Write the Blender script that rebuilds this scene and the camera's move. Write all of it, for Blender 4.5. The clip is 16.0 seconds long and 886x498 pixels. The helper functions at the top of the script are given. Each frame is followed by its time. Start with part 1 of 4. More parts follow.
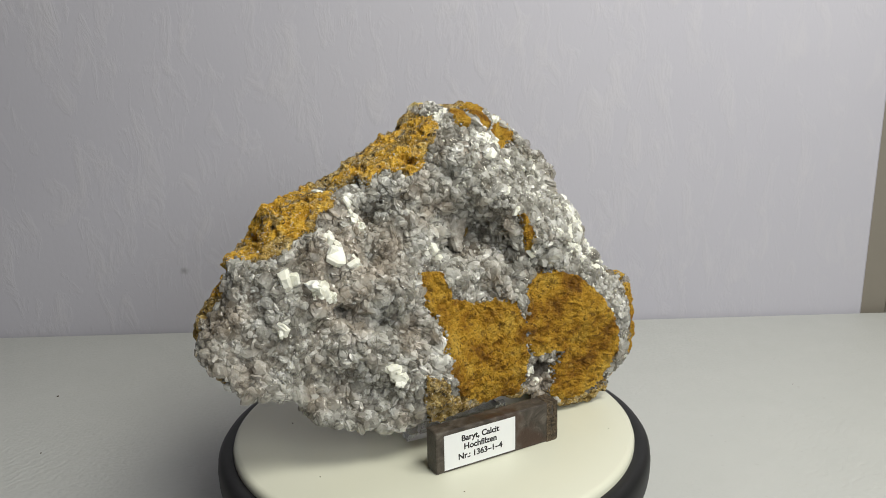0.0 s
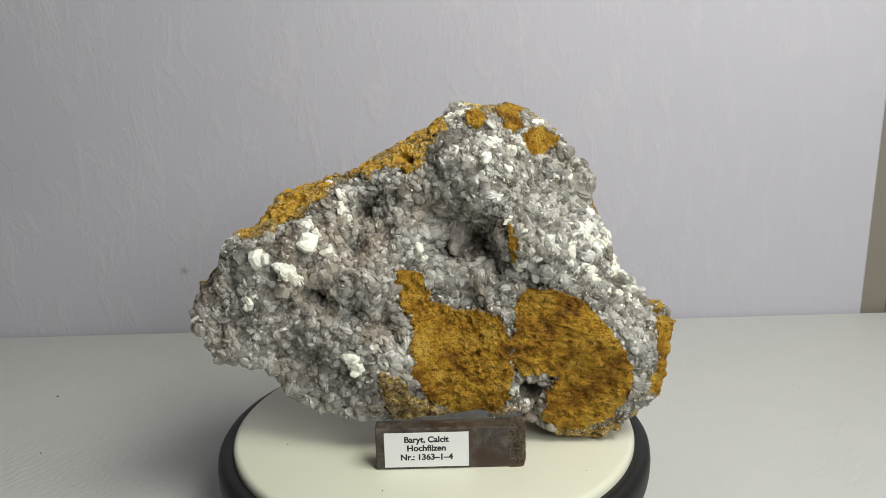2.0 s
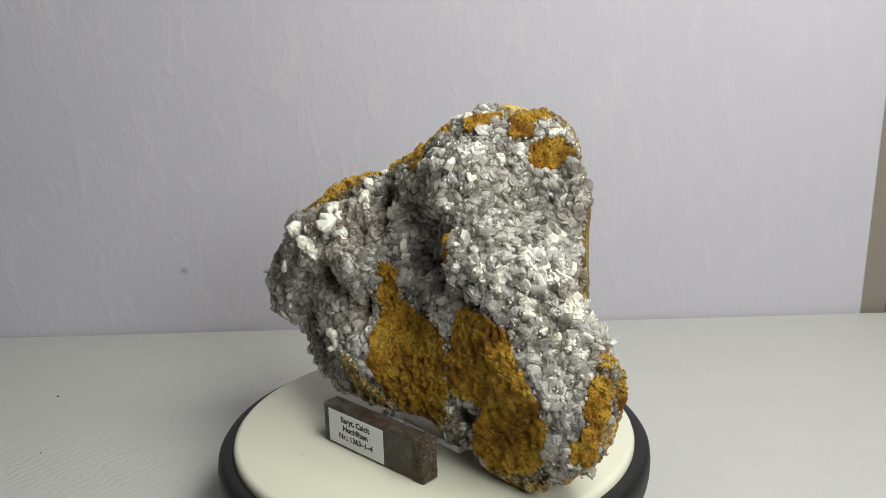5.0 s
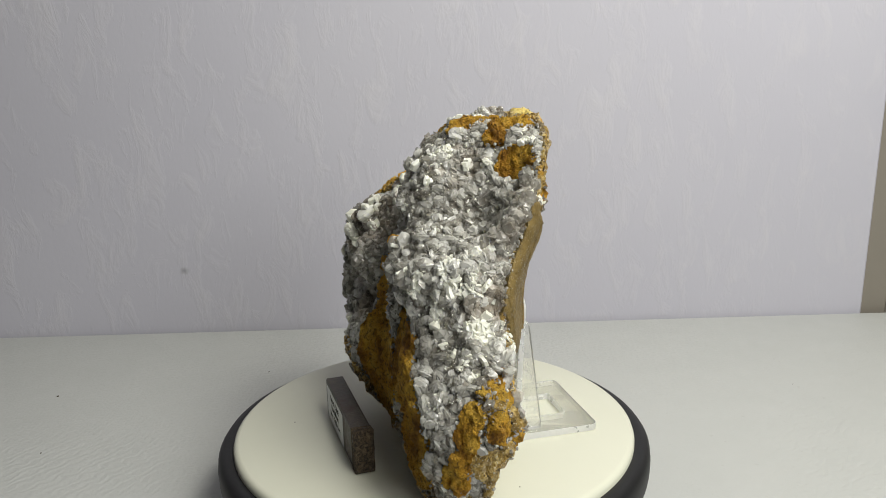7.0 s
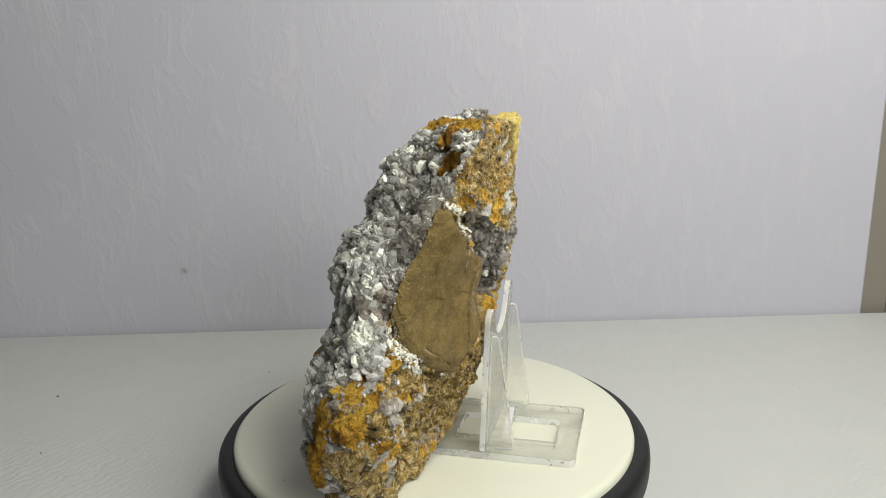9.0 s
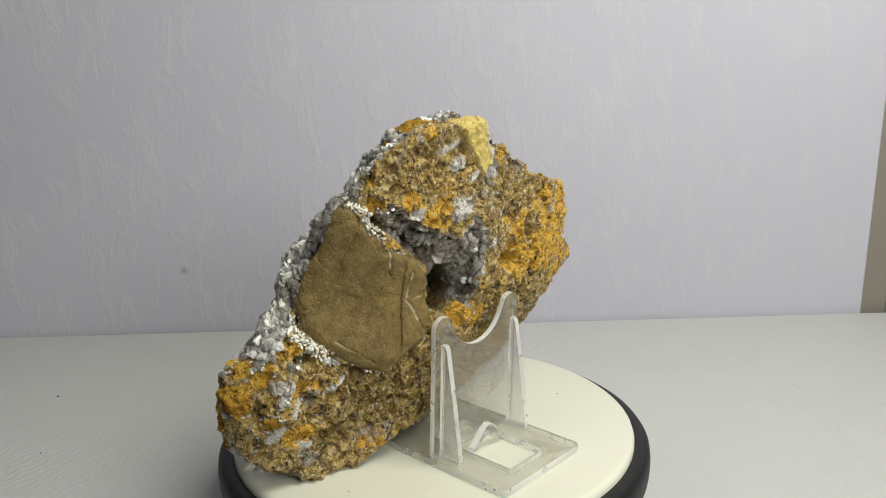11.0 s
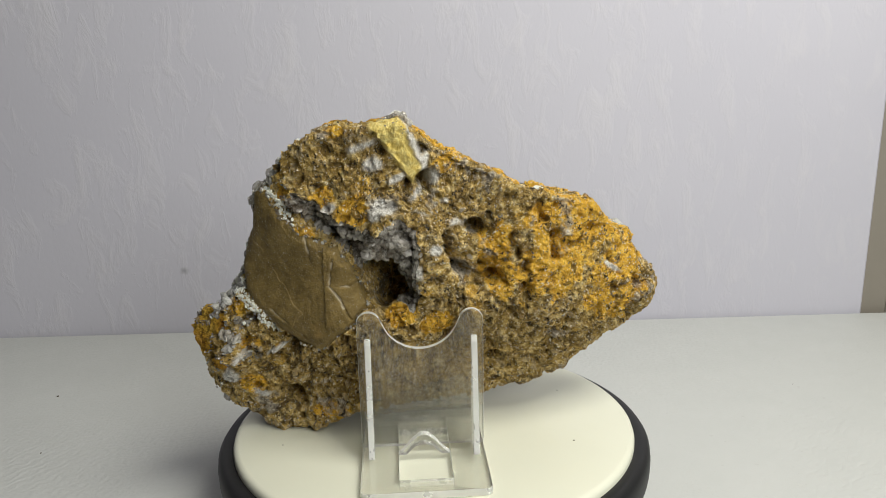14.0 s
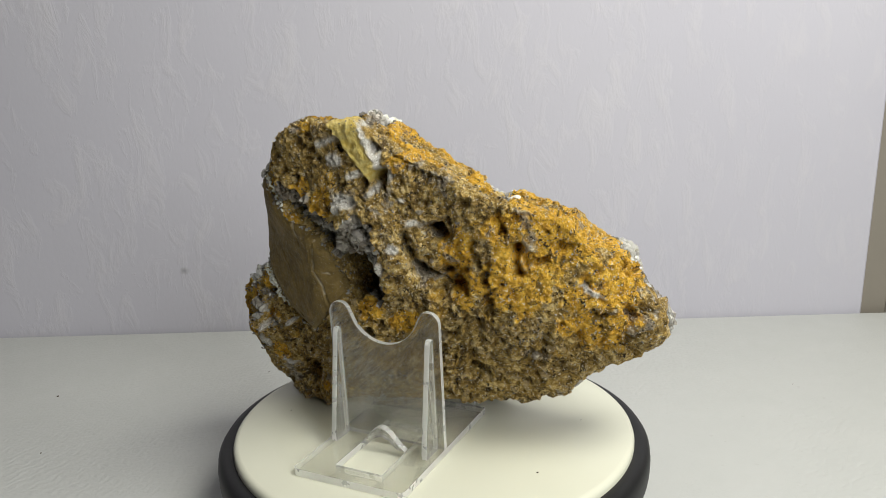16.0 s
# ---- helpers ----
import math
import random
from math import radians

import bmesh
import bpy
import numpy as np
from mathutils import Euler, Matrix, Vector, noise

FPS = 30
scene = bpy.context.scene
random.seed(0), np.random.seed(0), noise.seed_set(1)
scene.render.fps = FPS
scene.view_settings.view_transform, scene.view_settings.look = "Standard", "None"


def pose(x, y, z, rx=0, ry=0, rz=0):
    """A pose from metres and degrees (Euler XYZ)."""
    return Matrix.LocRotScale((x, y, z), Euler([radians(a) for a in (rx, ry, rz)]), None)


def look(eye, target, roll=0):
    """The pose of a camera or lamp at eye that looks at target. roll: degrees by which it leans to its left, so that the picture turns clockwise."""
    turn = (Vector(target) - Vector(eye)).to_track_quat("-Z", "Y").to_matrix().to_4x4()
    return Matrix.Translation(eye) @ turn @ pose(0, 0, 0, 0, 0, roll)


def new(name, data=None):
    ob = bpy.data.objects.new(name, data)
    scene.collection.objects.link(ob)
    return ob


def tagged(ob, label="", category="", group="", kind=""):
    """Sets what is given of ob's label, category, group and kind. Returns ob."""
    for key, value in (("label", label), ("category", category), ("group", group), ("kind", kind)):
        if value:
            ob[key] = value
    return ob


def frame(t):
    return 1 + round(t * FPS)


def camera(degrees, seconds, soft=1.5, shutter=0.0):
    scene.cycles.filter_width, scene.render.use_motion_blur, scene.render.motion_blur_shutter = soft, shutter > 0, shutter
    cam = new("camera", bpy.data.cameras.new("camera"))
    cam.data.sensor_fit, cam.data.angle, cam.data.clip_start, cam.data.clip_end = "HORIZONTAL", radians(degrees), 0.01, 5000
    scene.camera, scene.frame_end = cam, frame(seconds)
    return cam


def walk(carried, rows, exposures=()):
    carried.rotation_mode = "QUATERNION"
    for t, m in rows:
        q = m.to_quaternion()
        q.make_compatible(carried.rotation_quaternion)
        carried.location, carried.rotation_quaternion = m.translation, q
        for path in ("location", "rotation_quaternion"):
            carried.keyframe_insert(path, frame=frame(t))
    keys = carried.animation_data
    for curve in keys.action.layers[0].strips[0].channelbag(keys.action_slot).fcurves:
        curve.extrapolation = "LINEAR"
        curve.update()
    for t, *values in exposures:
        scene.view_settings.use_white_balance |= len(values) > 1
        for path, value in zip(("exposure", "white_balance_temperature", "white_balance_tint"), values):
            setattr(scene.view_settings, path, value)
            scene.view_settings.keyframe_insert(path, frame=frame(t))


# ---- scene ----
DEGREES = 56.75
EYE = Vector((0.0, -0.3560, 0.1744))
TURN_RATE = 14.42          # degrees a second, clockwise from above
TURN_START = 29.4

cam = camera(DEGREES, 16.0, soft=0.9)
CAMERA_POSE = look(EYE, EYE + Vector((0.01661, 0.96849, -0.24851)), -1.32)
walk(cam, [(0.0, CAMERA_POSE), (16.0, CAMERA_POSE)],
     exposures=[(0.0, -0.23), (1.5, -0.21), (4.0, -0.11), (7.0, -0.12), (12.0, -0.09), (14.0, 0.0), (16.0, 0.02)])

TABLE_Z = -0.040           # table top; the platter's top is z = 0
FLOOR_Z = -0.79
CEILING_Z = 1.65
WALL_Y = 0.247
WALL_END = 0.3372          # the back wall's right-hand edge

# ---- light: a lamp over the table, and an unseen fill added behind the camera ----
world = bpy.data.worlds.new("world")
scene.world = world
world.use_nodes = True
world.node_tree.nodes["Background"].inputs[0].default_value = (0.90, 0.935, 0.96, 1)
world.node_tree.nodes["Background"].inputs[1].default_value = 0.5


def area(name, eye, target, w, h, watts, colour):
    lamp = bpy.data.lights.new(name, "AREA")
    lamp.shape, lamp.size, lamp.size_y, lamp.energy, lamp.color = "RECTANGLE", w, h, watts, colour
    ob = new(name, lamp)
    ob.matrix_world = look(eye, target)
    return ob


area("table_lamp_light", (0.265, -0.20, 0.56), (0.04, 0.12, 0.12), 0.36, 0.26, 4.2, (0.975, 0.965, 0.875))
area("window_light", (0.50, -0.86, 0.56), (0.05, 0.0, 0.06), 0.5, 0.5, 6.3, (0.975, 0.985, 0.95))


# ---- materials ----
class Nodes:
    """A short way to write a node material."""

    def __init__(self, name):
        self.mat = bpy.data.materials.new(name)
        self.mat.use_nodes = True
        self.tree = self.mat.node_tree
        self.bsdf = self.tree.nodes["Principled BSDF"]
        self.coord = self.add("ShaderNodeTexCoord").outputs["Object"]

    def add(self, kind, **props):
        n = self.tree.nodes.new(kind)
        for k, v in props.items():
            if k == "operation":
                n.operation = v
            elif k == "feature":
                n.feature = v
            elif k == "data_type":
                n.data_type = v
            elif k == "blend_type":
                n.blend_type = v
        return n

    def link(self, value, socket):
        if isinstance(value, bpy.types.NodeSocket):
            self.tree.links.new(value, socket)
        elif isinstance(value, tuple) and len(value) == 3 and socket.type == "RGBA":
            socket.default_value = (*value, 1)
        else:
            socket.default_value = value

    def stretched(self, sx, sy, sz, rz=0.0):
        m = self.add("ShaderNodeMapping")
        self.link(self.coord, m.inputs["Vector"])
        m.inputs["Scale"].default_value = (sx, sy, sz)
        m.inputs["Rotation"].default_value = (0, 0, rz)
        return m.outputs[0]

    def noise(self, scale, detail=4.0, rough=0.55, vector=None, distortion=0.0):
        n = self.add("ShaderNodeTexNoise")
        self.link(vector or self.coord, n.inputs["Vector"])
        n.inputs["Scale"].default_value, n.inputs["Detail"].default_value = scale, detail
        n.inputs["Roughness"].default_value, n.inputs["Distortion"].default_value = rough, distortion
        return n.outputs["Fac"]

    def cells(self, scale, feature="F1", out="Distance", vector=None):
        n = self.add("ShaderNodeTexVoronoi", feature=feature)
        self.link(vector or self.coord, n.inputs["Vector"])
        n.inputs["Scale"].default_value = scale
        return n.outputs[out]

    def ramp(self, fac, *stops):
        n = self.add("ShaderNodeValToRGB")
        self.link(fac, n.inputs[0])
        e = n.color_ramp.elements
        while len(e) < len(stops):
            e.new(0.5)
        for el, (pos, col) in zip(e, stops):
            el.position = pos
            el.color = (*col, 1) if isinstance(col, tuple) else (col, col, col, 1)
        return n.outputs[0]

    def mix(self, fac, a, b, blend="MIX"):
        n = self.add("ShaderNodeMix", data_type="RGBA", blend_type=blend)
        self.link(fac, n.inputs[0])
        self.link(a, n.inputs[6])
        self.link(b, n.inputs[7])
        return n.outputs[2]

    def math(self, op, a, b=0.0):
        n = self.add("ShaderNodeMath", operation=op)
        self.link(a, n.inputs[0])
        self.link(b, n.inputs[1])
        return n.outputs[0]

    def attribute(self, name):
        n = self.add("ShaderNodeAttribute")
        n.attribute_name = name
        return n.outputs["Fac"]

    def island(self):
        return self.add("ShaderNodeNewGeometry").outputs["Random Per Island"]

    def object_random(self):
        return self.add("ShaderNodeObjectInfo").outputs["Random"]

    def bump(self, height, strength, distance):
        n = self.add("ShaderNodeBump")
        self.link(height, n.inputs["Height"])
        n.inputs["Strength"].default_value, n.inputs["Distance"].default_value = strength, distance
        self.tree.links.new(n.outputs[0], self.bsdf.inputs["Normal"])

    def finish(self, colour=None, rough=None, **more):
        if colour is not None:
            self.link(colour, self.bsdf.inputs["Base Color"])
        if rough is not None:
            self.link(rough, self.bsdf.inputs["Roughness"])
        for k, v in more.items():
            self.link(v, self.bsdf.inputs[k.replace("_", " ")])
        return self.mat


def wall_paint():
    n = Nodes("embossed_wallpaper")
    strokes = n.ramp(n.noise(52, 5, 0.62, n.stretched(1.3, 1.3, 0.55), 0.6), (0.50, 0.0), (0.76, 1.0))
    fine = n.noise(420, 3, 0.6, n.stretched(1, 1, 0.5))
    blotch = n.noise(7, 3, 0.5)
    colour = n.mix(blotch, (0.455, 0.447, 0.51), (0.505, 0.495, 0.552))
    colour = n.mix(n.math("MULTIPLY", strokes, 0.5), colour, (0.545, 0.53, 0.565))
    # one small grey smudge on the paper
    d = n.add("ShaderNodeVectorMath", operation="DISTANCE")
    n.link(n.coord, d.inputs[0])
    d.inputs[1].default_value = (-0.186, WALL_Y, 0.008)
    spot = n.math("ADD", d.outputs["Value"], n.math("MULTIPLY", n.math("SUBTRACT", n.noise(300), 0.5), 0.004))
    colour = n.mix(n.ramp(spot, (0.0012, 0.75), (0.0036, 0.0)), colour, (0.22, 0.21, 0.23))
    n.bump(n.math("ADD", n.math("MULTIPLY", strokes, 1.0), n.math("MULTIPLY", fine, 0.16)), 0.12, 0.004)
    return n.finish(colour, 0.75)


def plain_paint(name, low, high, rough=0.7):
    n = Nodes(name)
    n.bump(n.noise(90, 4), 0.15, 0.002)
    return n.finish(n.mix(n.noise(9, 4), low, high), rough)


def table_cover():
    n = Nodes("white_table_cover")
    turned = n.stretched(1, 1, 1, radians(38))
    rows = n.add("ShaderNodeTexWave")
    n.link(turned, rows.inputs["Vector"])
    rows.inputs["Scale"].default_value, rows.inputs["Distortion"].default_value = 62, 7.0
    rows.inputs["Detail"].default_value, rows.inputs["Detail Scale"].default_value = 3.0, 2.5
    grain = n.noise(520, 4, 0.65)
    patch = n.noise(6, 3, 0.5)
    colour = n.mix(n.noise(28, 5, 0.6), (0.505, 0.515, 0.50), (0.55, 0.555, 0.54))
    colour = n.mix(n.ramp(n.noise(240, 2, 0.5), (0.68, 0.0), (0.8, 0.35)), colour, (0.42, 0.41, 0.39))
    relief = n.math("MULTIPLY", rows.outputs["Fac"], n.ramp(patch, (0.35, 0.25), (0.65, 1.0)))
    n.bump(n.math("ADD", n.math("MULTIPLY", relief, 0.8), n.math("MULTIPLY", grain, 0.8)), 0.15, 0.0018)
    return n.finish(colour, n.ramp(n.noise(60), (0.3, 0.45), (0.7, 0.6)))


def platter_plastic():
    n = Nodes("cream_plastic")
    colour = n.mix(n.noise(35, 5), (0.675, 0.675, 0.56), (0.705, 0.705, 0.59))
    colour = n.mix(n.ramp(n.noise(700, 2), (0.72, 0.0), (0.8, 0.3)), colour, (0.55, 0.53, 0.45))
    n.bump(n.noise(900, 2), 0.03, 0.001)
    return n.finish(colour, n.ramp(n.noise(120), (0.3, 0.36), (0.7, 0.46)), Coat_Weight=0.1)


def black_plastic():
    n = Nodes("black_plastic")
    n.bump(n.noise(800, 2), 0.05, 0.001)
    return n.finish(n.mix(n.noise(80, 4), (0.006, 0.006, 0.007), (0.013, 0.013, 0.014)), 0.5, Specular_IOR_Level=0.35)


def clear_plastic():
    n = Nodes("clear_acrylic")
    scratch = n.noise(260, 3, 0.6, n.stretched(1, 1, 6))
    n.bump(scratch, 0.02, 0.001)
    n.finish((0.98, 0.98, 0.965), n.ramp(scratch, (0.60, 0.015), (0.85, 0.12)), Transmission_Weight=1.0, IOR=1.49)
    clear = n.add("ShaderNodeBsdfTransparent")
    clear.inputs[0].default_value = (0.97, 0.97, 0.96, 1)
    both = n.add("ShaderNodeMixShader")
    both.inputs[0].default_value = 0.45
    haze = n.add("ShaderNodeBsdfDiffuse")
    haze.inputs[0].default_value = (0.80, 0.79, 0.75, 1)
    dull = n.add("ShaderNodeMixShader")
    n.link(n.ramp(n.noise(90, 4, 0.65), (0.40, 0.02), (0.70, 0.08)), dull.inputs[0])
    n.tree.links.new(n.bsdf.outputs[0], dull.inputs[1])
    n.tree.links.new(haze.outputs[0], dull.inputs[2])
    n.tree.links.new(dull.outputs[0], both.inputs[1])
    n.tree.links.new(clear.outputs[0], both.inputs[2])
    n.tree.links.new(both.outputs[0], n.tree.nodes["Material Output"].inputs["Surface"])
    return n.mat


def frosted_edge():
    n = Nodes("frosted_acrylic_edge")
    n.bump(n.noise(700, 3), 0.15, 0.001)
    return n.finish((0.95, 0.955, 0.94), n.ramp(n.noise(150), (0.35, 0.22), (0.65, 0.45)), Transmission_Weight=0.62, IOR=1.4)


def ochre_stone():
    n = Nodes("ochre_limonite")
    big = n.noise(85, 5, 0.6)
    fine = n.noise(1300, 4, 0.7)
    colour = n.ramp(big, (0.30, (0.19, 0.080, 0.010)), (0.41, (0.40, 0.190, 0.017)), (0.52, (0.62, 0.340, 0.032)), (0.72, (0.80, 0.52, 0.085)))
    colour = n.mix(n.ramp(n.noise(420, 4, 0.65), (0.34, 0.8), (0.47, 0.0)), colour, (0.13, 0.062, 0.013))
    colour = n.mix(n.ramp(fine, (0.34, 0.9), (0.42, 0.0)), colour, (0.070, 0.034, 0.008))
    colour = n.mix(n.ramp(n.noise(300, 3), (0.58, 0.0), (0.70, 0.35)), colour, (0.74, 0.47, 0.11))
    colour = n.mix(n.attribute("pale"), colour, (0.68, 0.47, 0.13))
    n.bump(n.math("ADD", n.math("MULTIPLY", n.noise(480, 4, 0.65), 1.2), fine), 1.0, 0.0026)
    return n.finish(colour, 0.86, Specular_IOR_Level=0.25)


def matrix_stone():
    n = Nodes("porous_brown_matrix")
    big = n.noise(55, 6, 0.65, distortion=0.6)
    mid = n.noise(330, 5, 0.72, distortion=0.5)
    fine = n.noise(1500, 3, 0.7)
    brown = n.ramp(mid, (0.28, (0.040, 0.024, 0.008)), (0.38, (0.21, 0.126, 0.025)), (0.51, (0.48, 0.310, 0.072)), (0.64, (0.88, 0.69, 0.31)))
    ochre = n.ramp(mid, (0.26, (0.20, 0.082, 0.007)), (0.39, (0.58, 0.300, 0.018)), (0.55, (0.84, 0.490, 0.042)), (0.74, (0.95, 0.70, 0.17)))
    grey = n.ramp(mid, (0.3, (0.09, 0.078, 0.068)), (0.7, (0.56, 0.53, 0.49)))
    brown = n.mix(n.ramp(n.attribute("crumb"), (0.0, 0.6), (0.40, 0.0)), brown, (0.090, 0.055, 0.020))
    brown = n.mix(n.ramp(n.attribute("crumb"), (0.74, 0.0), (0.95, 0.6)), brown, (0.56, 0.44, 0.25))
    piece = n.attribute("fragment")
    rust = n.math("ADD", n.attribute("stain"), n.math("MULTIPLY", n.math("SUBTRACT", piece, 0.5), 0.35))
    rust = n.math("ADD", rust, n.math("MULTIPLY", n.math("SUBTRACT", big, 0.5), 1.0))
    colour = n.mix(n.ramp(rust, (0.34, 0.0), (0.52, 1.0)), brown, ochre)
    colour = n.mix(n.ramp(n.math("ADD", n.noise(42, 4, 0.6), n.math("MULTIPLY", n.attribute("crumb"), 0.10)), (0.67, 0.0), (0.72, 0.7)), colour, grey)
    # dark mottling, pale crystal specks, and the shade inside pores painted near-black
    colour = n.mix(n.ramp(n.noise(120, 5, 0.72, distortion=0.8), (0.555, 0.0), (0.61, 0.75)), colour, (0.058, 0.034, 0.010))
    colour = n.mix(n.ramp(n.noise(900, 2, 0.6), (0.61, 0.0), (0.66, 0.8)), colour, (0.82, 0.76, 0.62))
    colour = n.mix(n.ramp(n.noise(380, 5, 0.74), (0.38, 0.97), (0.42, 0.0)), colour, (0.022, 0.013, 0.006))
    colour = n.mix(n.attribute("pale"), colour, n.mix(n.ramp(mid, (0.35, 0.0), (0.65, 1.0)), (0.84, 0.60, 0.115), (0.95, 0.79, 0.31)))
    colour = n.mix(n.attribute("chalk"), colour, n.mix(n.ramp(fine, (0.35, 0.0), (0.6, 1.0)), (0.55, 0.50, 0.43), (0.90, 0.88, 0.83)))
    n.bump(n.math("ADD", mid, n.math("MULTIPLY", fine, 0.8)), 1.0, 0.0022)
    return n.finish(colour, n.ramp(fine, (0.4, 0.85), (0.7, 0.35)), Specular_IOR_Level=0.45)


def plate_stone():
    n = Nodes("olive_brown_plate")
    fine = n.noise(1100, 3, 0.7)
    mottle = n.noise(150, 5, 0.7)
    colour = n.mix(n.ramp(mottle, (0.35, 0.0), (0.65, 1.0)), (0.118, 0.080, 0.023), (0.225, 0.155, 0.051))
    colour = n.mix(n.ramp(n.noise(40, 4, 0.6), (0.54, 0.0), (0.68, 0.6)), colour, (0.080, 0.054, 0.022))
    colour = n.mix(n.ramp(n.noise(1300, 2, 0.5), (0.64, 0.0), (0.70, 0.5)), colour, (0.46, 0.40, 0.28))
    colour = n.mix(n.ramp(n.noise(70, 3), (0.66, 0.0), (0.74, 0.6)), colour, (0.30, 0.19, 0.06))
    colour = n.mix(n.attribute("chalk"), colour, (0.66, 0.58, 0.44))
    n.bump(n.math("ADD", n.math("MULTIPLY", fine, 0.5), mottle), 0.7, 0.0014)
    return n.finish(colour, n.ramp(fine, (0.35, 0.40), (0.65, 0.75)), Specular_IOR_Level=0.25)


def druse_ground():
    n = Nodes("grey_druse_ground")
    colour = n.ramp(n.noise(240, 5, 0.65), (0.3, (0.10, 0.080, 0.060)), (0.5, (0.28, 0.255, 0.22)), (0.7, (0.55, 0.53, 0.49)))
    colour = n.mix(n.ramp(n.noise(45, 3), (0.60, 0.0), (0.74, 0.5)), colour, (0.22, 0.16, 0.11))
    n.bump(n.noise(700, 4), 0.7, 0.0014)
    return n.finish(colour, 0.4)


def calcite(name, per_object=False, smoky=0.0):
    """Cloudy glassy crystal: part of the light scatters inside it, part passes straight through."""
    n = Nodes(name)
    rnd = n.object_random() if per_object else n.island()
    cloud = n.noise(38, 4, 0.6)
    tone = n.math("ADD", n.math("MULTIPLY", rnd, 0.36), n.math("MULTIPLY", cloud, 0.90))
    colour = n.ramp(tone, (0.34, (0.29, 0.26, 0.215)), (0.50, (0.53, 0.51, 0.465)), (0.66, (0.76, 0.75, 0.70)), (0.90, (0.93, 0.92, 0.88)))
    colour = n.mix(n.ramp(n.noise(34, 3), (0.50, 0.0), (0.64, 0.6)), colour, (0.38, 0.29, 0.20))
    colour = n.mix(n.ramp(n.noise(1100, 3), (0.58, 0.0), (0.72, 0.3)), colour, (0.90, 0.89, 0.86))
    if smoky:
        colour = n.mix(smoky, colour, (0.26, 0.20, 0.14))
    n.bump(n.noise(1400, 3), 0.25, 0.0006)
    n.finish(colour, n.ramp(rnd, (0.0, 0.02), (1.0, 0.20)), Transmission_Weight=n.ramp(tone, (0.40, 0.64), (0.88, 0.28)), IOR=1.52,
             Specular_IOR_Level=0.8, Subsurface_Weight=0.6, Subsurface_Radius=(0.0026, 0.0026, 0.0024))
    clear = n.add("ShaderNodeBsdfTransparent")
    clear.inputs[0].default_value = (0.90, 0.90, 0.885, 1)
    both = n.add("ShaderNodeMixShader")
    n.link(n.ramp(tone, (0.35, 0.46), (0.90, 0.08)), both.inputs[0])
    n.tree.links.new(n.bsdf.outputs[0], both.inputs[1])
    n.tree.links.new(clear.outputs[0], both.inputs[2])
    n.tree.links.new(both.outputs[0], n.tree.nodes["Material Output"].inputs["Surface"])
    return n.mat


def baryte(name, per_object=False):
    n = Nodes(name)
    rnd = n.object_random() if per_object else n.island()
    colour = n.mix(rnd, (0.76, 0.755, 0.67), (0.89, 0.89, 0.82))
    colour = n.mix(n.ramp(n.noise(420, 4), (0.40, 0.35), (0.55, 0.0)), colour, (0.56, 0.54, 0.46))
    n.bump(n.noise(1000, 4), 0.4, 0.0007)
    return n.finish(colour, 0.45, Subsurface_Weight=0.35, Subsurface_Radius=(0.003, 0.003, 0.0025))


def block_stone():
    n = Nodes("polished_brown_stone")
    vein = n.noise(120, 6, 0.7, distortion=1.5)
    colour = n.ramp(vein, (0.35, (0.026, 0.020, 0.016)), (0.5, (0.058, 0.047, 0.038)), (0.62, (0.110, 0.094, 0.078)))
    colour = n.mix(n.ramp(n.noise(55, 3), (0.56, 0.0), (0.66, 0.8)), colour, (0.045, 0.020, 0.012))
    colour = n.mix(n.ramp(n.noise(900, 3), (0.64, 0.0), (0.72, 0.5)), colour, (0.20, 0.165, 0.125))
    n.bump(n.noise(1100, 3), 0.2, 0.0008)
    return n.finish(colour, n.ramp(vein, (0.4, 0.35), (0.6, 0.55)))


def rough_block_end():
    n = Nodes("pitted_stone_end")
    fine = n.noise(620, 5, 0.75, distortion=0.8)
    colour = n.ramp(fine, (0.36, (0.020, 0.014, 0.010)), (0.5, (0.085, 0.060, 0.036)), (0.66, (0.21, 0.155, 0.095)))
    n.bump(fine, 1.0, 0.0016)
    return n.finish(colour, 0.8)


def paper_white():
    n = Nodes("white_label_paper")
    return n.finish(n.mix(n.noise(200, 3), (0.80, 0.82, 0.84), (0.84, 0.85, 0.86)), 0.5)


def ink():
    n = Nodes("black_ink")
    return n.finish(n.mix(n.noise(900), (0.010, 0.010, 0.012), (0.025, 0.025, 0.028)), 0.6)


M_WALL, M_TABLE, M_PLATTER, M_BLACK, M_CLEAR = wall_paint(), table_cover(), platter_plastic(), black_plastic(), clear_plastic()
M_FROST = frosted_edge()
M_OCHRE, M_MATRIX, M_PLATE, M_GROUND = ochre_stone(), matrix_stone(), plate_stone(), druse_ground()
M_CALCITE, M_CALCITE_ONE = calcite("grey_calcite"), calcite("clear_grey_calcite", True)
M_SMOKY = calcite("smoky_calcite", False, 0.45)
M_BARYTE, M_BARYTE_ONE = baryte("white_baryte"), baryte("creamy_white_baryte", True)
M_BLOCK, M_BLOCK_END, M_PAPER, M_INK = block_stone(), rough_block_end(), paper_white(), ink()
M_ROOM = plain_paint("dim_room_paint", (0.21, 0.20, 0.19), (0.25, 0.24, 0.23))
M_TRIM = plain_paint("taupe_painted_trim", (0.205, 0.185, 0.155), (0.235, 0.21, 0.175), 0.5)
M_TRIM_PALE = plain_paint("pale_taupe_trim", (0.34, 0.31, 0.28), (0.38, 0.35, 0.31), 0.5)
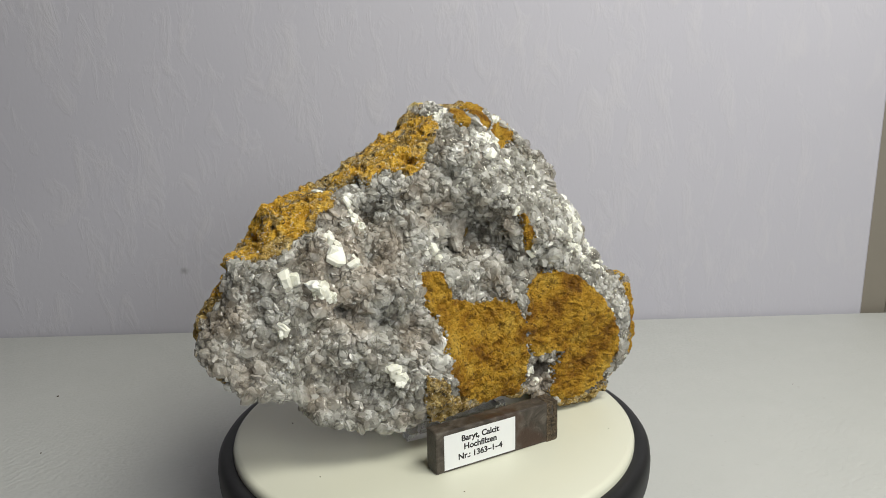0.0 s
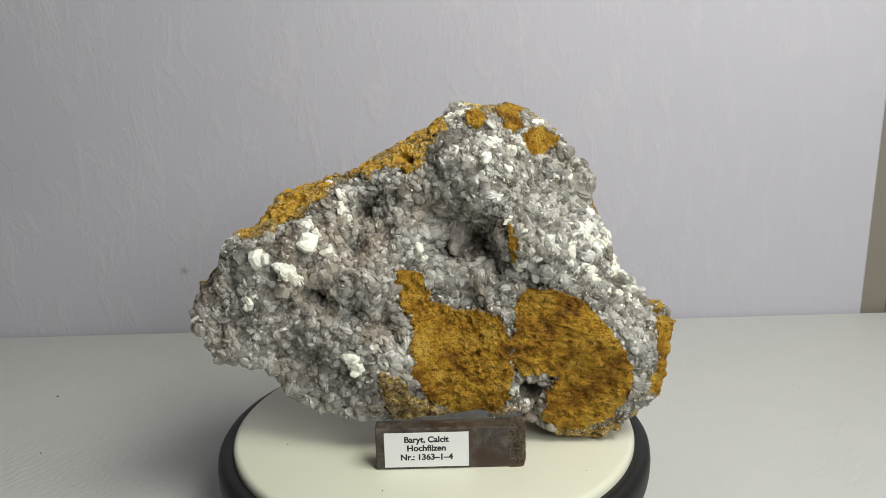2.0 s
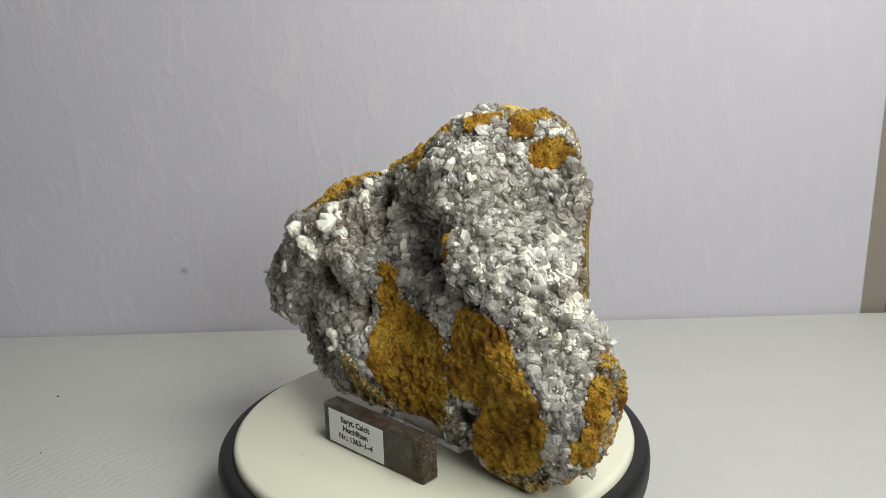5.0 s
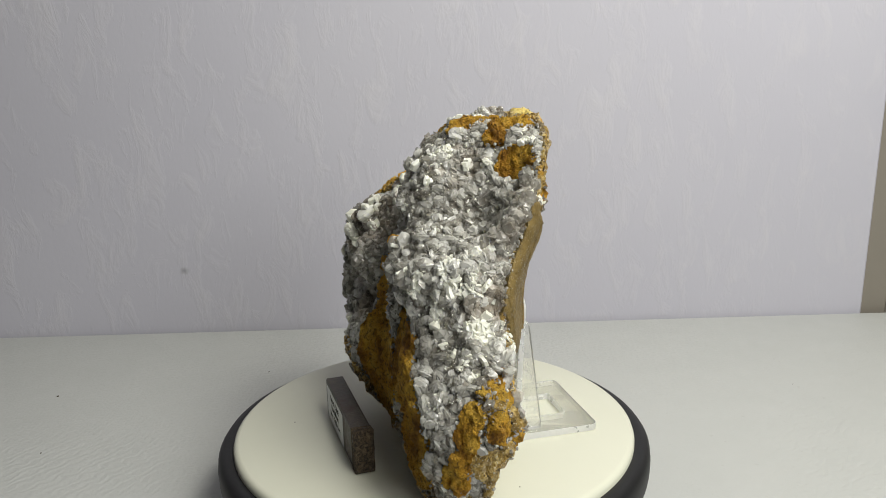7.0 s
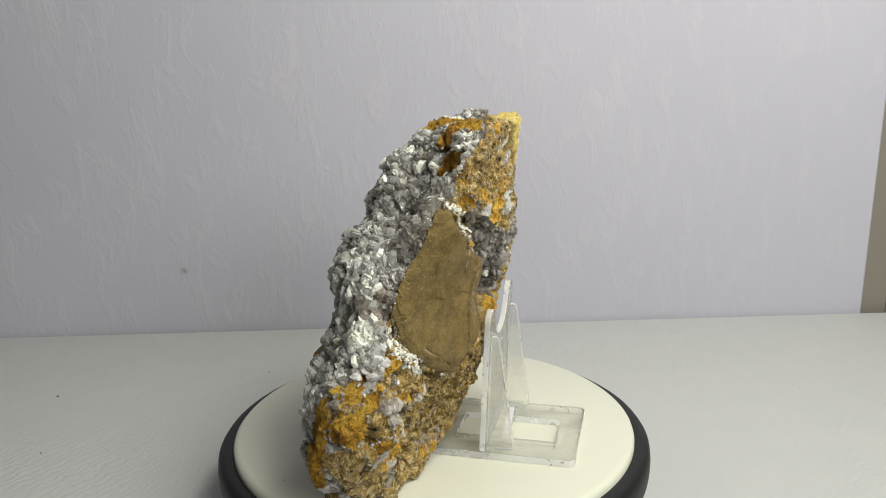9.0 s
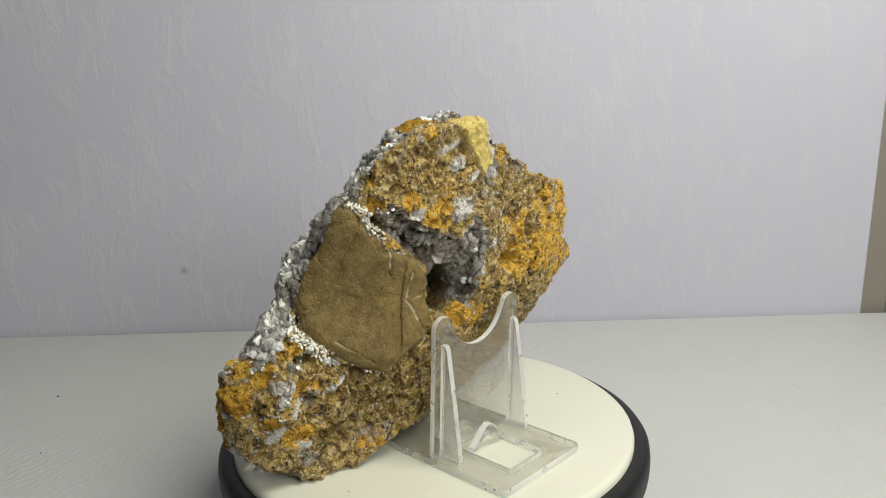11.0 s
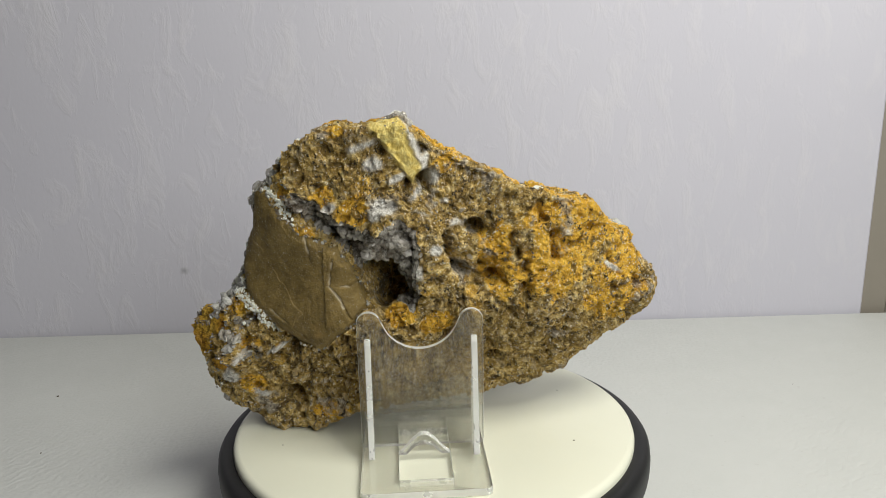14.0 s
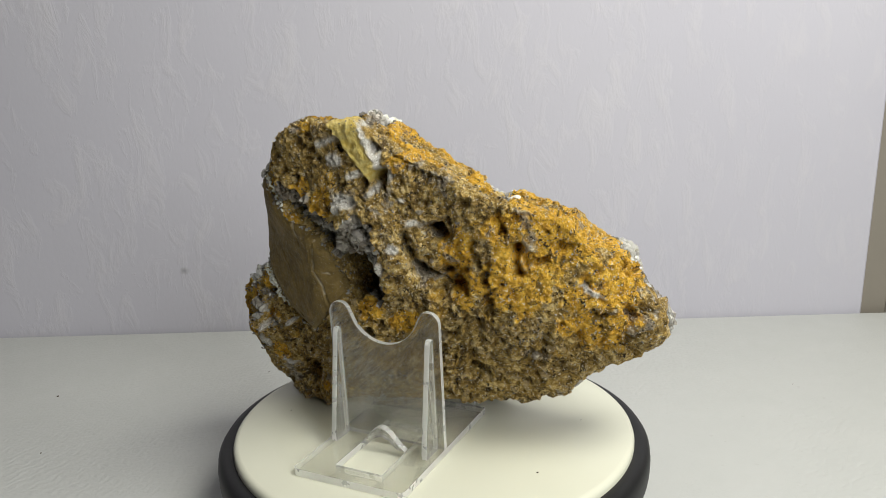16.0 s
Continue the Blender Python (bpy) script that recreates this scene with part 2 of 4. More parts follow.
M_FLOOR = plain_paint("brown_wood_floor", (0.16, 0.10, 0.06), (0.22, 0.14, 0.08), 0.5)
M_GREY = plain_paint("dark_grey_plastic", (0.030, 0.030, 0.032), (0.05, 0.05, 0.052), 0.35)


# ---- building helpers ----
def part(name, bm, material, parent=None, label="", smooth=False):
    """Links a bmesh as one mesh object under its thing."""
    me = bpy.data.meshes.new(name)
    bm.to_mesh(me)
    bm.free()
    me.materials.append(material)
    me.shade_smooth() if smooth else me.shade_flat()
    ob = new(name, me)
    ob.parent = parent
    return tagged(ob, label)


def box(x0, x1, y0, y1, z0, z1, bevel=0.0, segments=2):
    bm = bmesh.new()
    bmesh.ops.create_cube(bm, size=1)
    for v in bm.verts:
        v.co = Vector(((x0 + x1) / 2 + v.co.x * (x1 - x0), (y0 + y1) / 2 + v.co.y * (y1 - y0), (z0 + z1) / 2 + v.co.z * (z1 - z0)))
    if bevel:
        bmesh.ops.bevel(bm, geom=bm.edges[:], offset=bevel, segments=segments, affect="EDGES", profile=0.5)
    return bm


def lathe(profile, segments=160):
    """A turned body from (radius, height) pairs."""
    bm = bmesh.new()
    rings = []
    for r, z in profile:
        if r < 1e-6:
            rings.append([bm.verts.new((0, 0, z))] * segments)
        else:
            rings.append([bm.verts.new((r * math.cos(2 * math.pi * i / segments), r * math.sin(2 * math.pi * i / segments), z)) for i in range(segments)])
    for a, b in zip(rings, rings[1:]):
        for i in range(segments):
            j = (i + 1) % segments
            face = []
            for v in (a[i], a[j], b[j], b[i]):
                if v not in face:
                    face.append(v)
            bm.faces.new(face)
    bmesh.ops.recalc_face_normals(bm, faces=bm.faces[:])
    return bm


def prism(outline, depth, holes=()):
    """A flat plate from an (x, z) outline, thick along y, with holes, front at y = 0."""
    bm = bmesh.new()
    edges = []
    for loop in (outline, *holes):
        vs = [bm.verts.new((x, 0, z)) for x, z in loop]
        edges += [bm.edges.new((vs[i], vs[(i + 1) % len(vs)])) for i in range(len(vs))]
    bmesh.ops.triangle_fill(bm, use_beauty=True, use_dissolve=False, edges=edges)
    got = bmesh.ops.extrude_face_region(bm, geom=bm.faces[:])
    bmesh.ops.translate(bm, vec=(0, depth, 0), verts=[e for e in got["geom"] if isinstance(e, bmesh.types.BMVert)])
    bmesh.ops.recalc_face_normals(bm, faces=bm.faces[:])
    return bm


def turned(bm, m):
    bmesh.ops.transform(bm, matrix=m, verts=bm.verts[:])
    return bm


def arc(cx, cz, r, a0, a1, n):
    return [(cx + r * math.cos(radians(a0 + (a1 - a0) * i / n)), cz + r * math.sin(radians(a0 + (a1 - a0) * i / n))) for i in range(n + 1)]


# ---- the room ----
def wall(name, bm, material):
    return tagged(part(name, bm, material), "plain painted room wall", "wall", kind="structure")


def leaning(bm):
    """Leans the upright edges near the wall's end outwards, about the table's height."""
    for v in bm.verts:
        if v.co.x > 0.2:
            v.co.x += 0.010 * (v.co.z - TABLE_Z)
    return bm


def room():
    tagged(part("wall_back", leaning(box(-1.60, WALL_END, WALL_Y, WALL_Y + 0.12, FLOOR_Z, CEILING_Z, 0.0015, 1)), M_WALL),
           "pale lilac-grey wall with embossed vertical wallpaper texture", "wall", kind="structure")
    trim = part("trim", leaning(box(WALL_END, WALL_END + 0.0205, WALL_Y + 0.003, WALL_Y + 0.12, FLOOR_Z, CEILING_Z, 0.0008, 1)), M_TRIM)
    tagged(trim, "dark taupe painted trim strip beside the wall", "trim", kind="structure")
    trim = part("trim", leaning(box(WALL_END + 0.0205, WALL_END + 0.09, WALL_Y + 0.001, WALL_Y + 0.12, FLOOR_Z, CEILING_Z, 0.002, 2)), M_TRIM_PALE)
    tagged(trim, "pale taupe painted casing beside the trim", "trim", kind="structure")
    wall("wall_back_2", leaning(box(WALL_END + 0.09, 1.60, WALL_Y, WALL_Y + 0.12, FLOOR_Z, CEILING_Z)), M_ROOM)
    wall("wall_left", box(-1.72, -1.60, -2.4, WALL_Y + 0.12, FLOOR_Z, CEILING_Z), M_ROOM)
    wall("wall_right", box(1.56, 1.72, -2.4, WALL_Y + 0.12, FLOOR_Z, CEILING_Z), M_ROOM)
    wall("wall_front", box(-1.72, 1.72, -2.52, -2.4, FLOOR_Z, CEILING_Z), M_ROOM)
    tagged(part("ceiling", box(-1.72, 1.72, -2.52, WALL_Y + 0.12, CEILING_Z, CEILING_Z + 0.1), M_ROOM), "plain white ceiling", "ceiling", kind="structure")
    tagged(part("floor", box(-1.72, 1.72, -2.52, WALL_Y + 0.12, FLOOR_Z - 0.1, FLOOR_Z), M_FLOOR), "plain brown floor", "floor", kind="structure")


def table():
    top = new("table")
    top.location = (0, 0, FLOOR_Z)
    h = -FLOOR_Z
    part("tabletop", box(-0.75, 0.75, -0.55, WALL_Y - 0.0015, TABLE_Z - 0.028 + h, TABLE_Z + h, 0.003), M_TABLE, top)
    for x in (-0.69, 0.69):
        for y in (-0.49, WALL_Y - 0.06):
            part("leg", box(x - 0.025, x + 0.025, y - 0.025, y + 0.025, 0, TABLE_Z - 0.028 + h, 0.003), M_TABLE, top)
    tagged(top, "off-white table with a finely embossed matt cover", "table")


def crumbs():
    """Specks of dust and rock on the table."""
    for i, (x, y, s) in enumerate([(-0.157, -0.012, 0.9), (-0.238, 0.130, 0.8), (0.225, 0.115, 0.35), (-0.215, 0.055, 0.55), (-0.110, 0.160, 0.5), (0.30, 0.035, 0.6)]):
        bm = bmesh.new()
        bmesh.ops.create_icosphere(bm, subdivisions=1, radius=0.0009 * s)
        for v in bm.verts:
            v.co *= 0.8 + 0.4 * random.random()
            v.co.z *= 0.6
        ob = part("crumb", bm, M_BLOCK_END)
        ob.location = (x, y, TABLE_Z + 0.0004 * s)
        tagged(ob, "tiny dark rock crumb lying on the table", "crumb", "crumbs on the table")


room()
table()
crumbs()


# ---- turntable ----
def turntable():
    base = new("turntable")
    base.location = (0, 0, TABLE_Z)
    part("base", lathe([(0, 0.0), (0.0905, 0.0), (0.0925, 0.0015), (0.0935, 0.012), (0.0962, 0.0165), (0.0962, 0.0215), (0, 0.0215)]), M_GREY, base, "dark grey base", True)
    part("rim", lathe([(0.088, 0.0215), (0.0978, 0.0215), (0.0992, 0.0225), (0.0996, 0.025), (0.0998, 0.030), (0.0994, 0.0335), (0.0980, 0.0355), (0.0955, 0.0362), (0.0932, 0.0360), (0.088, 0.0350), (0.088, 0.0215)]), M_BLACK, base, "glossy black rubber rim", True)
    disc = part("platter", lathe([(0, 0.028), (0.0915, 0.028), (0.0922, 0.0285), (0.09255, 0.0300), (0.09255, 0.0372), (0.0921, 0.0386), (0.0912, 0.0395), (0.0898, 0.0400), (0.045, 0.0400), (0, 0.0400)], 192), M_PLATTER, base, "cream white smooth plastic platter", True)
    for x, y, s in ((-58, 33, 0.55), (-22, -62, 0.4), (70, 12, 0.4), (-66, -20, 0.4), (62, -52, 0.35)):
        bm = bmesh.new()
        bmesh.ops.create_icosphere(bm, subdivisions=1, radius=0.0007 * s)
        for v in bm.verts:
            v.co = Vector((v.co.x * (0.6 + random.random()), v.co.y * (0.8 + random.random()), v.co.z * 0.5))
        speck = part("speck", bm, M_BLOCK_END, disc, "tiny dark speck")
        speck.location = (x / 1000, y / 1000, 0.0401)
    tagged(base, "round turntable with cream platter and black rim", "turntable")
    return base, disc


TURNTABLE, PLATTER = turntable()


# ---- small stone block with the paper label ----
def label_block():
    thing = new("label_block")
    f = pose(0.0062, -0.0412, 0.0, 0, 0, -1.3)
    bm = box(-0.0312, 0.0285, -0.0050, 0.0033, 0.0, 0.0186)
    bmesh.ops.bevel(bm, geom=bm.edges[:], offset=0.0007, segments=2, affect="EDGES", profile=0.5)
    part("block", turned(bm, f), M_BLOCK, thing)
    bm = box(0.0245, 0.0315, -0.00513, 0.00343, 0.0, 0.01868)
    bmesh.ops.bevel(bm, geom=[e for e in bm.edges if all(v.co.x > 0.03 for v in e.verts)], offset=0.0024, segments=4, affect="EDGES", profile=0.5)
    bmesh.ops.subdivide_edges(bm, edges=bm.edges[:], cuts=6, use_grid_fill=True)
    for v in bm.verts:
        if v.co.x > 0.0250 and v.co.z > 0.0005:
            v.co += Vector((0.0004, 0.0003, 0.0003)) * (noise.noise(v.co * 900) + 0.6 * noise.noise(v.co * 2300))
    part("rough_end", turned(bm, f), M_BLOCK_END, thing, "pitted rusty brown broken end")
    bm = box(-0.0275, 0.0076, -0.0053, -0.00515, 0.0012, 0.0168)
    paper = part("paper_label", turned(bm, f), M_PAPER, thing, "white printed paper label")
    for text, z, width in (("Baryt, Calcit", 0.01245, 0.0186), ("Hochfilzen", 0.00855, 0.0161), ("Nr.: 1363\u20131\u20134", 0.00445, 0.0218)):
        curve = bpy.data.curves.new("writing", "FONT")
        curve.body, curve.align_x, curve.size, curve.bevel_depth = text, "CENTER", 1.0, 0.037
        tmp = new("writing", curve)
        bpy.context.view_layer.update()
        me = bpy.data.meshes.new_from_object(tmp.evaluated_get(bpy.context.evaluated_depsgraph_get()))
        wide = max(v.co.x for v in me.vertices) - min(v.co.x for v in me.vertices)
        bpy.data.objects.remove(tmp)
        s = width / wide
        tall = 0.0037
        me.transform(f @ pose(-0.0100, -0.00533, z, 90, 0, 0) @ Matrix.Diagonal((s, tall, 0.0012, 1)))
        me.materials.clear()
        me.materials.append(M_INK)
        ob = new("writing", me)
        ob.parent = paper
        tagged(ob, "black printed line of text")
    return tagged(thing, "small dark brown polished stone block with white paper label", "label block")


LABEL_BLOCK = label_block()


# ---- clear plastic stand ----
def stand():
    thing = new("display_stand")
    f = pose(0.0124, 0.0680, 0.0, 0, 0, -5.2)
    mm = 0.001

    def put(name, bm, m=Matrix(), label="", bevel=0.0004, flat=(0, 1, 0)):
        bmesh.ops.scale(bm, vec=(mm, mm, mm), verts=bm.verts[:])
        if bevel:
            bm.normal_update()
            sharp = [e for e in bm.edges if len(e.link_faces) == 2 and e.calc_face_angle() > 0.9]
            bmesh.ops.bevel(bm, geom=sharp, offset=bevel, segments=2, affect="EDGES", profile=0.5)
        bm.normal_update()
        for face in bm.faces:
            face.material_index = 0 if abs(face.normal.dot(Vector(flat))) > 0.9 else 1
        ob = part(name, turned(bm, f @ m), M_CLEAR, thing, label)
        ob.data.materials.append(M_FROST)
        return ob

    # base plate with its opening, lying flat: outline in (x, y), thick upwards
    outer = arc(23.0, -3.0, 3.2, 0, 90, 5) + arc(-23.0, -3.0, 3.2, 90, 180, 5) + [(-26.2, -84), (26.2, -84)]
    hole = [(-11.2, -9.5), (10.6, -9.5), (10.6, -54), (-11.2, -54)]
    bm = turned(prism(outer, -3.3, [hole]), pose(0, 0, 0, -90, 0, 0))
    put("base_plate", bm, flat=(0, 0, 1))
    # upright panel with its U-shaped cut and two rounded horns
    u = arc(0, 66.0 - 0.5, 16.4, 200, 340, 22)
    out = [(-26.4, 3.5), (26.4, 3.5)] + arc(21.4, 61.0, 5.0, 0, 150, 9) + list(reversed(u)) + arc(-21.4, 61.0, 5.0, 30, 180, 9)
    panel = pose(0, -0.0405, 0, -3.0, 0, 0)
    put("upright_panel", prism(out, 2.6), panel)
    # two triangular buttress fins behind the panel
    for x in (-22.3, 22.0):
        fin = [(0.35, 3.4), (11.5, 3.4), (11.8, 6.5), (6.2, 52.5), (5.2, 54.5), (3.0, 54.5)]
        bm = prism(fin, 2.6)
        turned(bm, pose(1.3, 0, 0, 0, 0, 90))
        bmesh.ops.translate(bm, vec=(x, -38.0, 0), verts=bm.verts[:])
        put("fin", bm, flat=(1, 0, 0))
    # small bowed tongue at the foot of the panel
    outer_arc = [(-11.2, 3.4), (-8.6, 5.6), (-4.6, 10.6)] + arc(0, 9.2, 4.0, 140, 40, 8) + [(4.6, 10.6), (8.6, 5.6), (11.0, 3.4)]
    inner_arc = [(7.4, 3.4), (3.6, 7.4)] + arc(0, 6.2, 2.4, 45, 135, 6) + [(-3.6, 7.4), (-7.4, 3.4)]
    put("tongue", prism(outer_arc + inner_arc, 3.2), pose(0, -0.0335, 0, -6, 0, 0))
    # two short prongs at the front that keep the rock from sliding
    for x in (-21, 18.5):
        put("prong", prism([(0, 3.2), (4.5, 3.2), (4.0, 10.5), (0.8, 10.5)], 2.6), pose(x * mm, -0.084, 0, 18, 0, 0))
    return tagged(thing, "clear acrylic easel stand with scratched upright panel", "display stand")


STAND = stand()


# ---- the rock's form: an outline, chipped by facets, with lumps and hollows (millimetres) ----
OUTLINE = [(14.9, 144.9), (21.5, 144.0), (29.1, 143.1), (39.4, 145.4), (46.9, 143.4), (64.5, 132.4), (67.0, 120.1), (73.6, 116.2), (75.3, 99.6), (80.0, 85.6), (84.4, 74.0), (91.3, 62.2), (109.9, 57.7), (108.3, 46.4), (104.9, 36.2), (100.3, 18.8), (90.3, 10.0), (72.5, -0.7), (54.5, 0.8), (35.3, 12.0), (17.0, 15.1), (-10.3, 12.5), (-21.8, 12.5), (-44.4, 14.3), (-63.3, 20.9), (-73.7, 34.5), (-94.6, 42.2), (-106.2, 51.9), (-103.3, 69.7), (-95.4, 77.4), (-89.9, 90.3), (-78.5, 93.8), (-67.6, 106.9), (-37.8, 114.3), (-22.7, 122.8), (-0.8, 133.6)]
FRONT = [(-0.015, -0.026, -27.881), (0.045, 0.802, -82.361), (0.551, 0.119, -82.160), (-0.161, 0.230, -44.182), (0.008, -0.738, -27.436), (-0.090, 0.881, -93.807), (0.029, 1.255, -142.155), (0.738, 0.358, -127.896), (-0.623, 0.047, -97.085), (-0.058, 0.326, -46.469)]
BACK = [(0.113, 0.118, 28.362), (0.199, 0.480, 3.485), (-0.447, 0.233, 28.087), (0.350, 0.300, 49.997), (-0.179, 0.205, 42.606), (0.113, 0.791, 6.329), (-0.694, 0.049, 59.942), (1.195, 0.275, 97.456), (0.262, 0.785, 6.107), (-0.637, 0.032, 59.936)]
FRONT_LUMPS = [(-74.5, 73.3, 13.7, -6.5), (-53.5, 87.2, 12.8, -5.5), (-59.1, 35.3, 11.1, 9.2), (-26.1, 79.2, 8.3, -4.3), (-34.5, 111.4, 12.9, -7.7), (2.4, 58.9, 16.5, 8.1), (25.5, 111.4, 26.0, -6.8), (14.6, 137.5, 21.6, -24.6), (48.3, 101.2, 23.3, -20.1), (44.3, 67.5, 10.9, 7.8), (70.5, 56.9, 12.5, -3.5), (67.0, 109.8, 9.0, 9.1), (86.2, 76.4, 13.1, 11.3), (51.1, 120.2, 9.8, 21.6), (90.1, 34.9, 15.8, -4.1), (-15.0, 40.0, 13.7, -10.5)]
BACK_LUMPS = [(-103.5, 60.5, 12.0, 19.3), (-69.5, 97.1, 14.8, -4.1), (-51.3, 55.3, 16.6, 6.1), (-27.3, 30.2, 17.3, -3.5), (-21.5, 88.0, 9.8, -3.7), (-15.5, 109.6, 12.3, -6.4), (1.3, 60.9, 14.9, -4.3), (25.5, 75.6, 8.7, -12.0), (26.0, 133.2, 21.5, -7.4), (55.1, 138.5, 13.8, 7.0), (62.7, 106.3, 10.5, 6.1), (72.5, 82.0, 18.9, -4.3), (76.0, 49.9, 13.2, 1.2), (46.9, 50.0, 13.4, 3.2), (92.9, 38.8, 7.0, 8.5), (51.1, 26.2, 12.6, -6.0)]
CORE = (5.0, 4.0, 66.0)


def outline_distance(x, z, pts):
    """Signed distance to the closed outline, negative inside."""
    best = np.full(x.shape, 1e9)
    inside = np.zeros(x.shape, bool)
    for (ax, az), (bx, bz) in zip(pts, pts[1:] + pts[:1]):
        ex, ez = bx - ax, bz - az
        h = np.clip(((x - ax) * ex + (z - az) * ez) / (ex * ex + ez * ez), 0, 1)
        best = np.minimum(best, (x - ax - h * ex) ** 2 + (z - az - h * ez) ** 2)
        if ez:
            inside ^= ((az > z) != (bz > z)) & (x < ex * (z - az) / ez + ax)
    return np.where(inside, -1, 1) * np.sqrt(best)


def soft_max(values, k):
    m = np.max(values, axis=0)
    return m + k * np.log(np.sum(np.exp((np.array(values) - m) / k), axis=0))


def face_depth(x, z, planes, lumps, sign):
    y = sign * soft_max([sign * (a * x + b * z + c) for a, b, c in planes], 2.0)
    for lx, lz, r, h in lumps:
        y = y + h * np.exp(-((x - lx) ** 2 + (z - lz) ** 2) / (2 * r * r))
    return y


def rock_field(x, y, z):
    front = face_depth(x, z, FRONT, FRONT_LUMPS, 1)
    back = face_depth(x, z, BACK, BACK_LUMPS, -1)
    return soft_max([outline_distance(x, z, OUTLINE) + 0.6, (front - y) * 0.9, (y - back) * 0.9], 1.2)


def cast_rock(d):
    """How far from the core the surface lies along the unit directions d."""
    lo, hi = np.zeros(len(d)), np.full(len(d), 125.0)
    for t in np.linspace(8, 125, 60):
        out = rock_field(*(np.array(CORE) + d * t).T) > 0
        hi = np.where(out & (hi == 125.0), t, hi)
    lo = hi - 2.0
    for _ in range(8):
        mid = (lo + hi) / 2
        out = rock_field(*(np.array(CORE) + d * mid[:, None]).T) > 0
        hi, lo = np.where(out, mid, hi), np.where(out, lo, mid)
    return hi


# ---- the mineral specimen ----
def value_noise(p, size, seed):
    """Smooth noise in -1..1 at points p (millimetres) with cells of that size."""
    table = np.random.RandomState(seed).uniform(-1, 1, (32, 32, 32))
    q = p / size + seed * 7.31
    i = np.floor(q).astype(int)
    f = q - i
    f = f * f * (3 - 2 * f)
    total = 0
    for dx in (0, 1):
        for dy in (0, 1):
            for dz in (0, 1):
                w = (f[:, 0] if dx else 1 - f[:, 0]) * (f[:, 1] if dy else 1 - f[:, 1]) * (f[:, 2] if dz else 1 - f[:, 2])
                total = total + w * table[(i[:, 0] + dx) % 32, (i[:, 1] + dy) % 32, (i[:, 2] + dz) % 32]
    return total


def fractal(p, size, seed, octaves=4, gain=0.55):
    return sum(gain ** k * value_noise(p, size / 2 ** k, seed + k) for k in range(octaves))


def fragments(p, size, seed):
    """Broken pieces: how far inside its piece each point lies (0 at the joints), and the piece's own random number."""
    q = p / size + 50.0
    base = np.floor(q).astype(int)
    table = np.random.RandomState(seed).uniform(0, 1, (32, 32, 32, 4))
    near, second, own = np.full(len(p), 9.0), np.full(len(p), 9.0), np.zeros(len(p))
    for dx in (-1, 0, 1):
        for dy in (-1, 0, 1):
            for dz in (-1, 0, 1):
                c = base + (dx, dy, dz)
                t = table[c[:, 0] % 32, c[:, 1] % 32, c[:, 2] % 32]
                r = np.linalg.norm(c + t[:, :3] - q, axis=1)
                closer = r < near
                second = np.where(closer, near, np.minimum(second, r))
                own = np.where(closer, t[:, 3], own)
                near = np.minimum(near, r)
    return second - near, own


def ellipse(x, z, cx, cz, rx, rz, turn, power=2.0):
    """Below 1 inside a turned ellipse; a higher power squares it."""
    c, s = math.cos(radians(turn)), math.sin(radians(turn))
    u, v = (x - cx) * c + (z - cz) * s, -(x - cx) * s + (z - cz) * c
    return (np.abs(u / rx) ** power + np.abs(v / rz) ** power) ** (1 / power)


# ochre crusts among the crystals of the front: corners in x, z
OCHRE_OUTLINES = [
    [(-4.7, 63.5), (6.5, 62.6), (11.6, 60.2), (25, 62), (31.4, 55.3), (32.7, 37.7), (32.6, 22), (25.7, 17), (9.3, 18), (-1.5, 25.3), (-8, 38), (-8.8, 49), (-7.4, 58.7)],
    [(39, 69.5), (52, 70), (60.5, 67.5), (69, 61), (77, 49.5), (84, 36), (85, 24), (78, 13.5), (65.5, 7), (54.5, 6), (48.5, 13), (50, 25), (56.5, 33.6), (46, 35.4), (38, 33.6), (34.8, 42), (35.5, 57)],
    [(-14.6, 79.8), (-4.9, 78), (1.1, 70.6), (-0.7, 66), (-7, 60.6), (-12.5, 63.6), (-14, 71.3)],
    [(-23, 40), (-12, 34), (-9.4, 27), (5.3, 17.5), (-12, 12), (-23, 26)]]
# smaller crusts: x, z, half width, half height, turn
OCHRE_FRONT = [(8, 15.5, 26, 4.0, 4), (22, 140.5, 4.5, 3.0, 0), (39.5, 144, 7.5, 4.0, 0), (54.5, 129, 7.5, 5.0, -20), (34.5, 90, 1.8, 9.5, 8), (66, 3, 26, 4.5, 4)]
# ochre crusts on the flank: x, y, z, radius
OCHRE_FLANK = [(50, 17, 127, 7.5), (42, 14, 139, 6.0), (105, -9, 46, 7.9), (101, -20, 50, 5.0), (101, -22, 42, 5.8), (100, -23, 34, 5.8), (98, -25, 26, 6.3), (104, -12, 30, 8.9), (96, 0, 36, 4.2), (100, -10, 58, 3.6), (94, -7, 64, 3.2), (96, -4, 53, 3.5),
               (101, -16, 60, 3.0), (57, 28, 99, 3.4), (62, 26, 117, 3.2)]
# the smooth plate on the back, corners in x, z
PLATE = [(73, 119), (80, 104), (83, 86), (81, 70), (72, 58), (62, 50), (50, 45.5), (42, 54), (36, 60), (30, 67), (33.5, 82), (40, 89.5), (47.5, 94.5), (56.5, 98.5), (64, 106.5), (68, 114.5)]
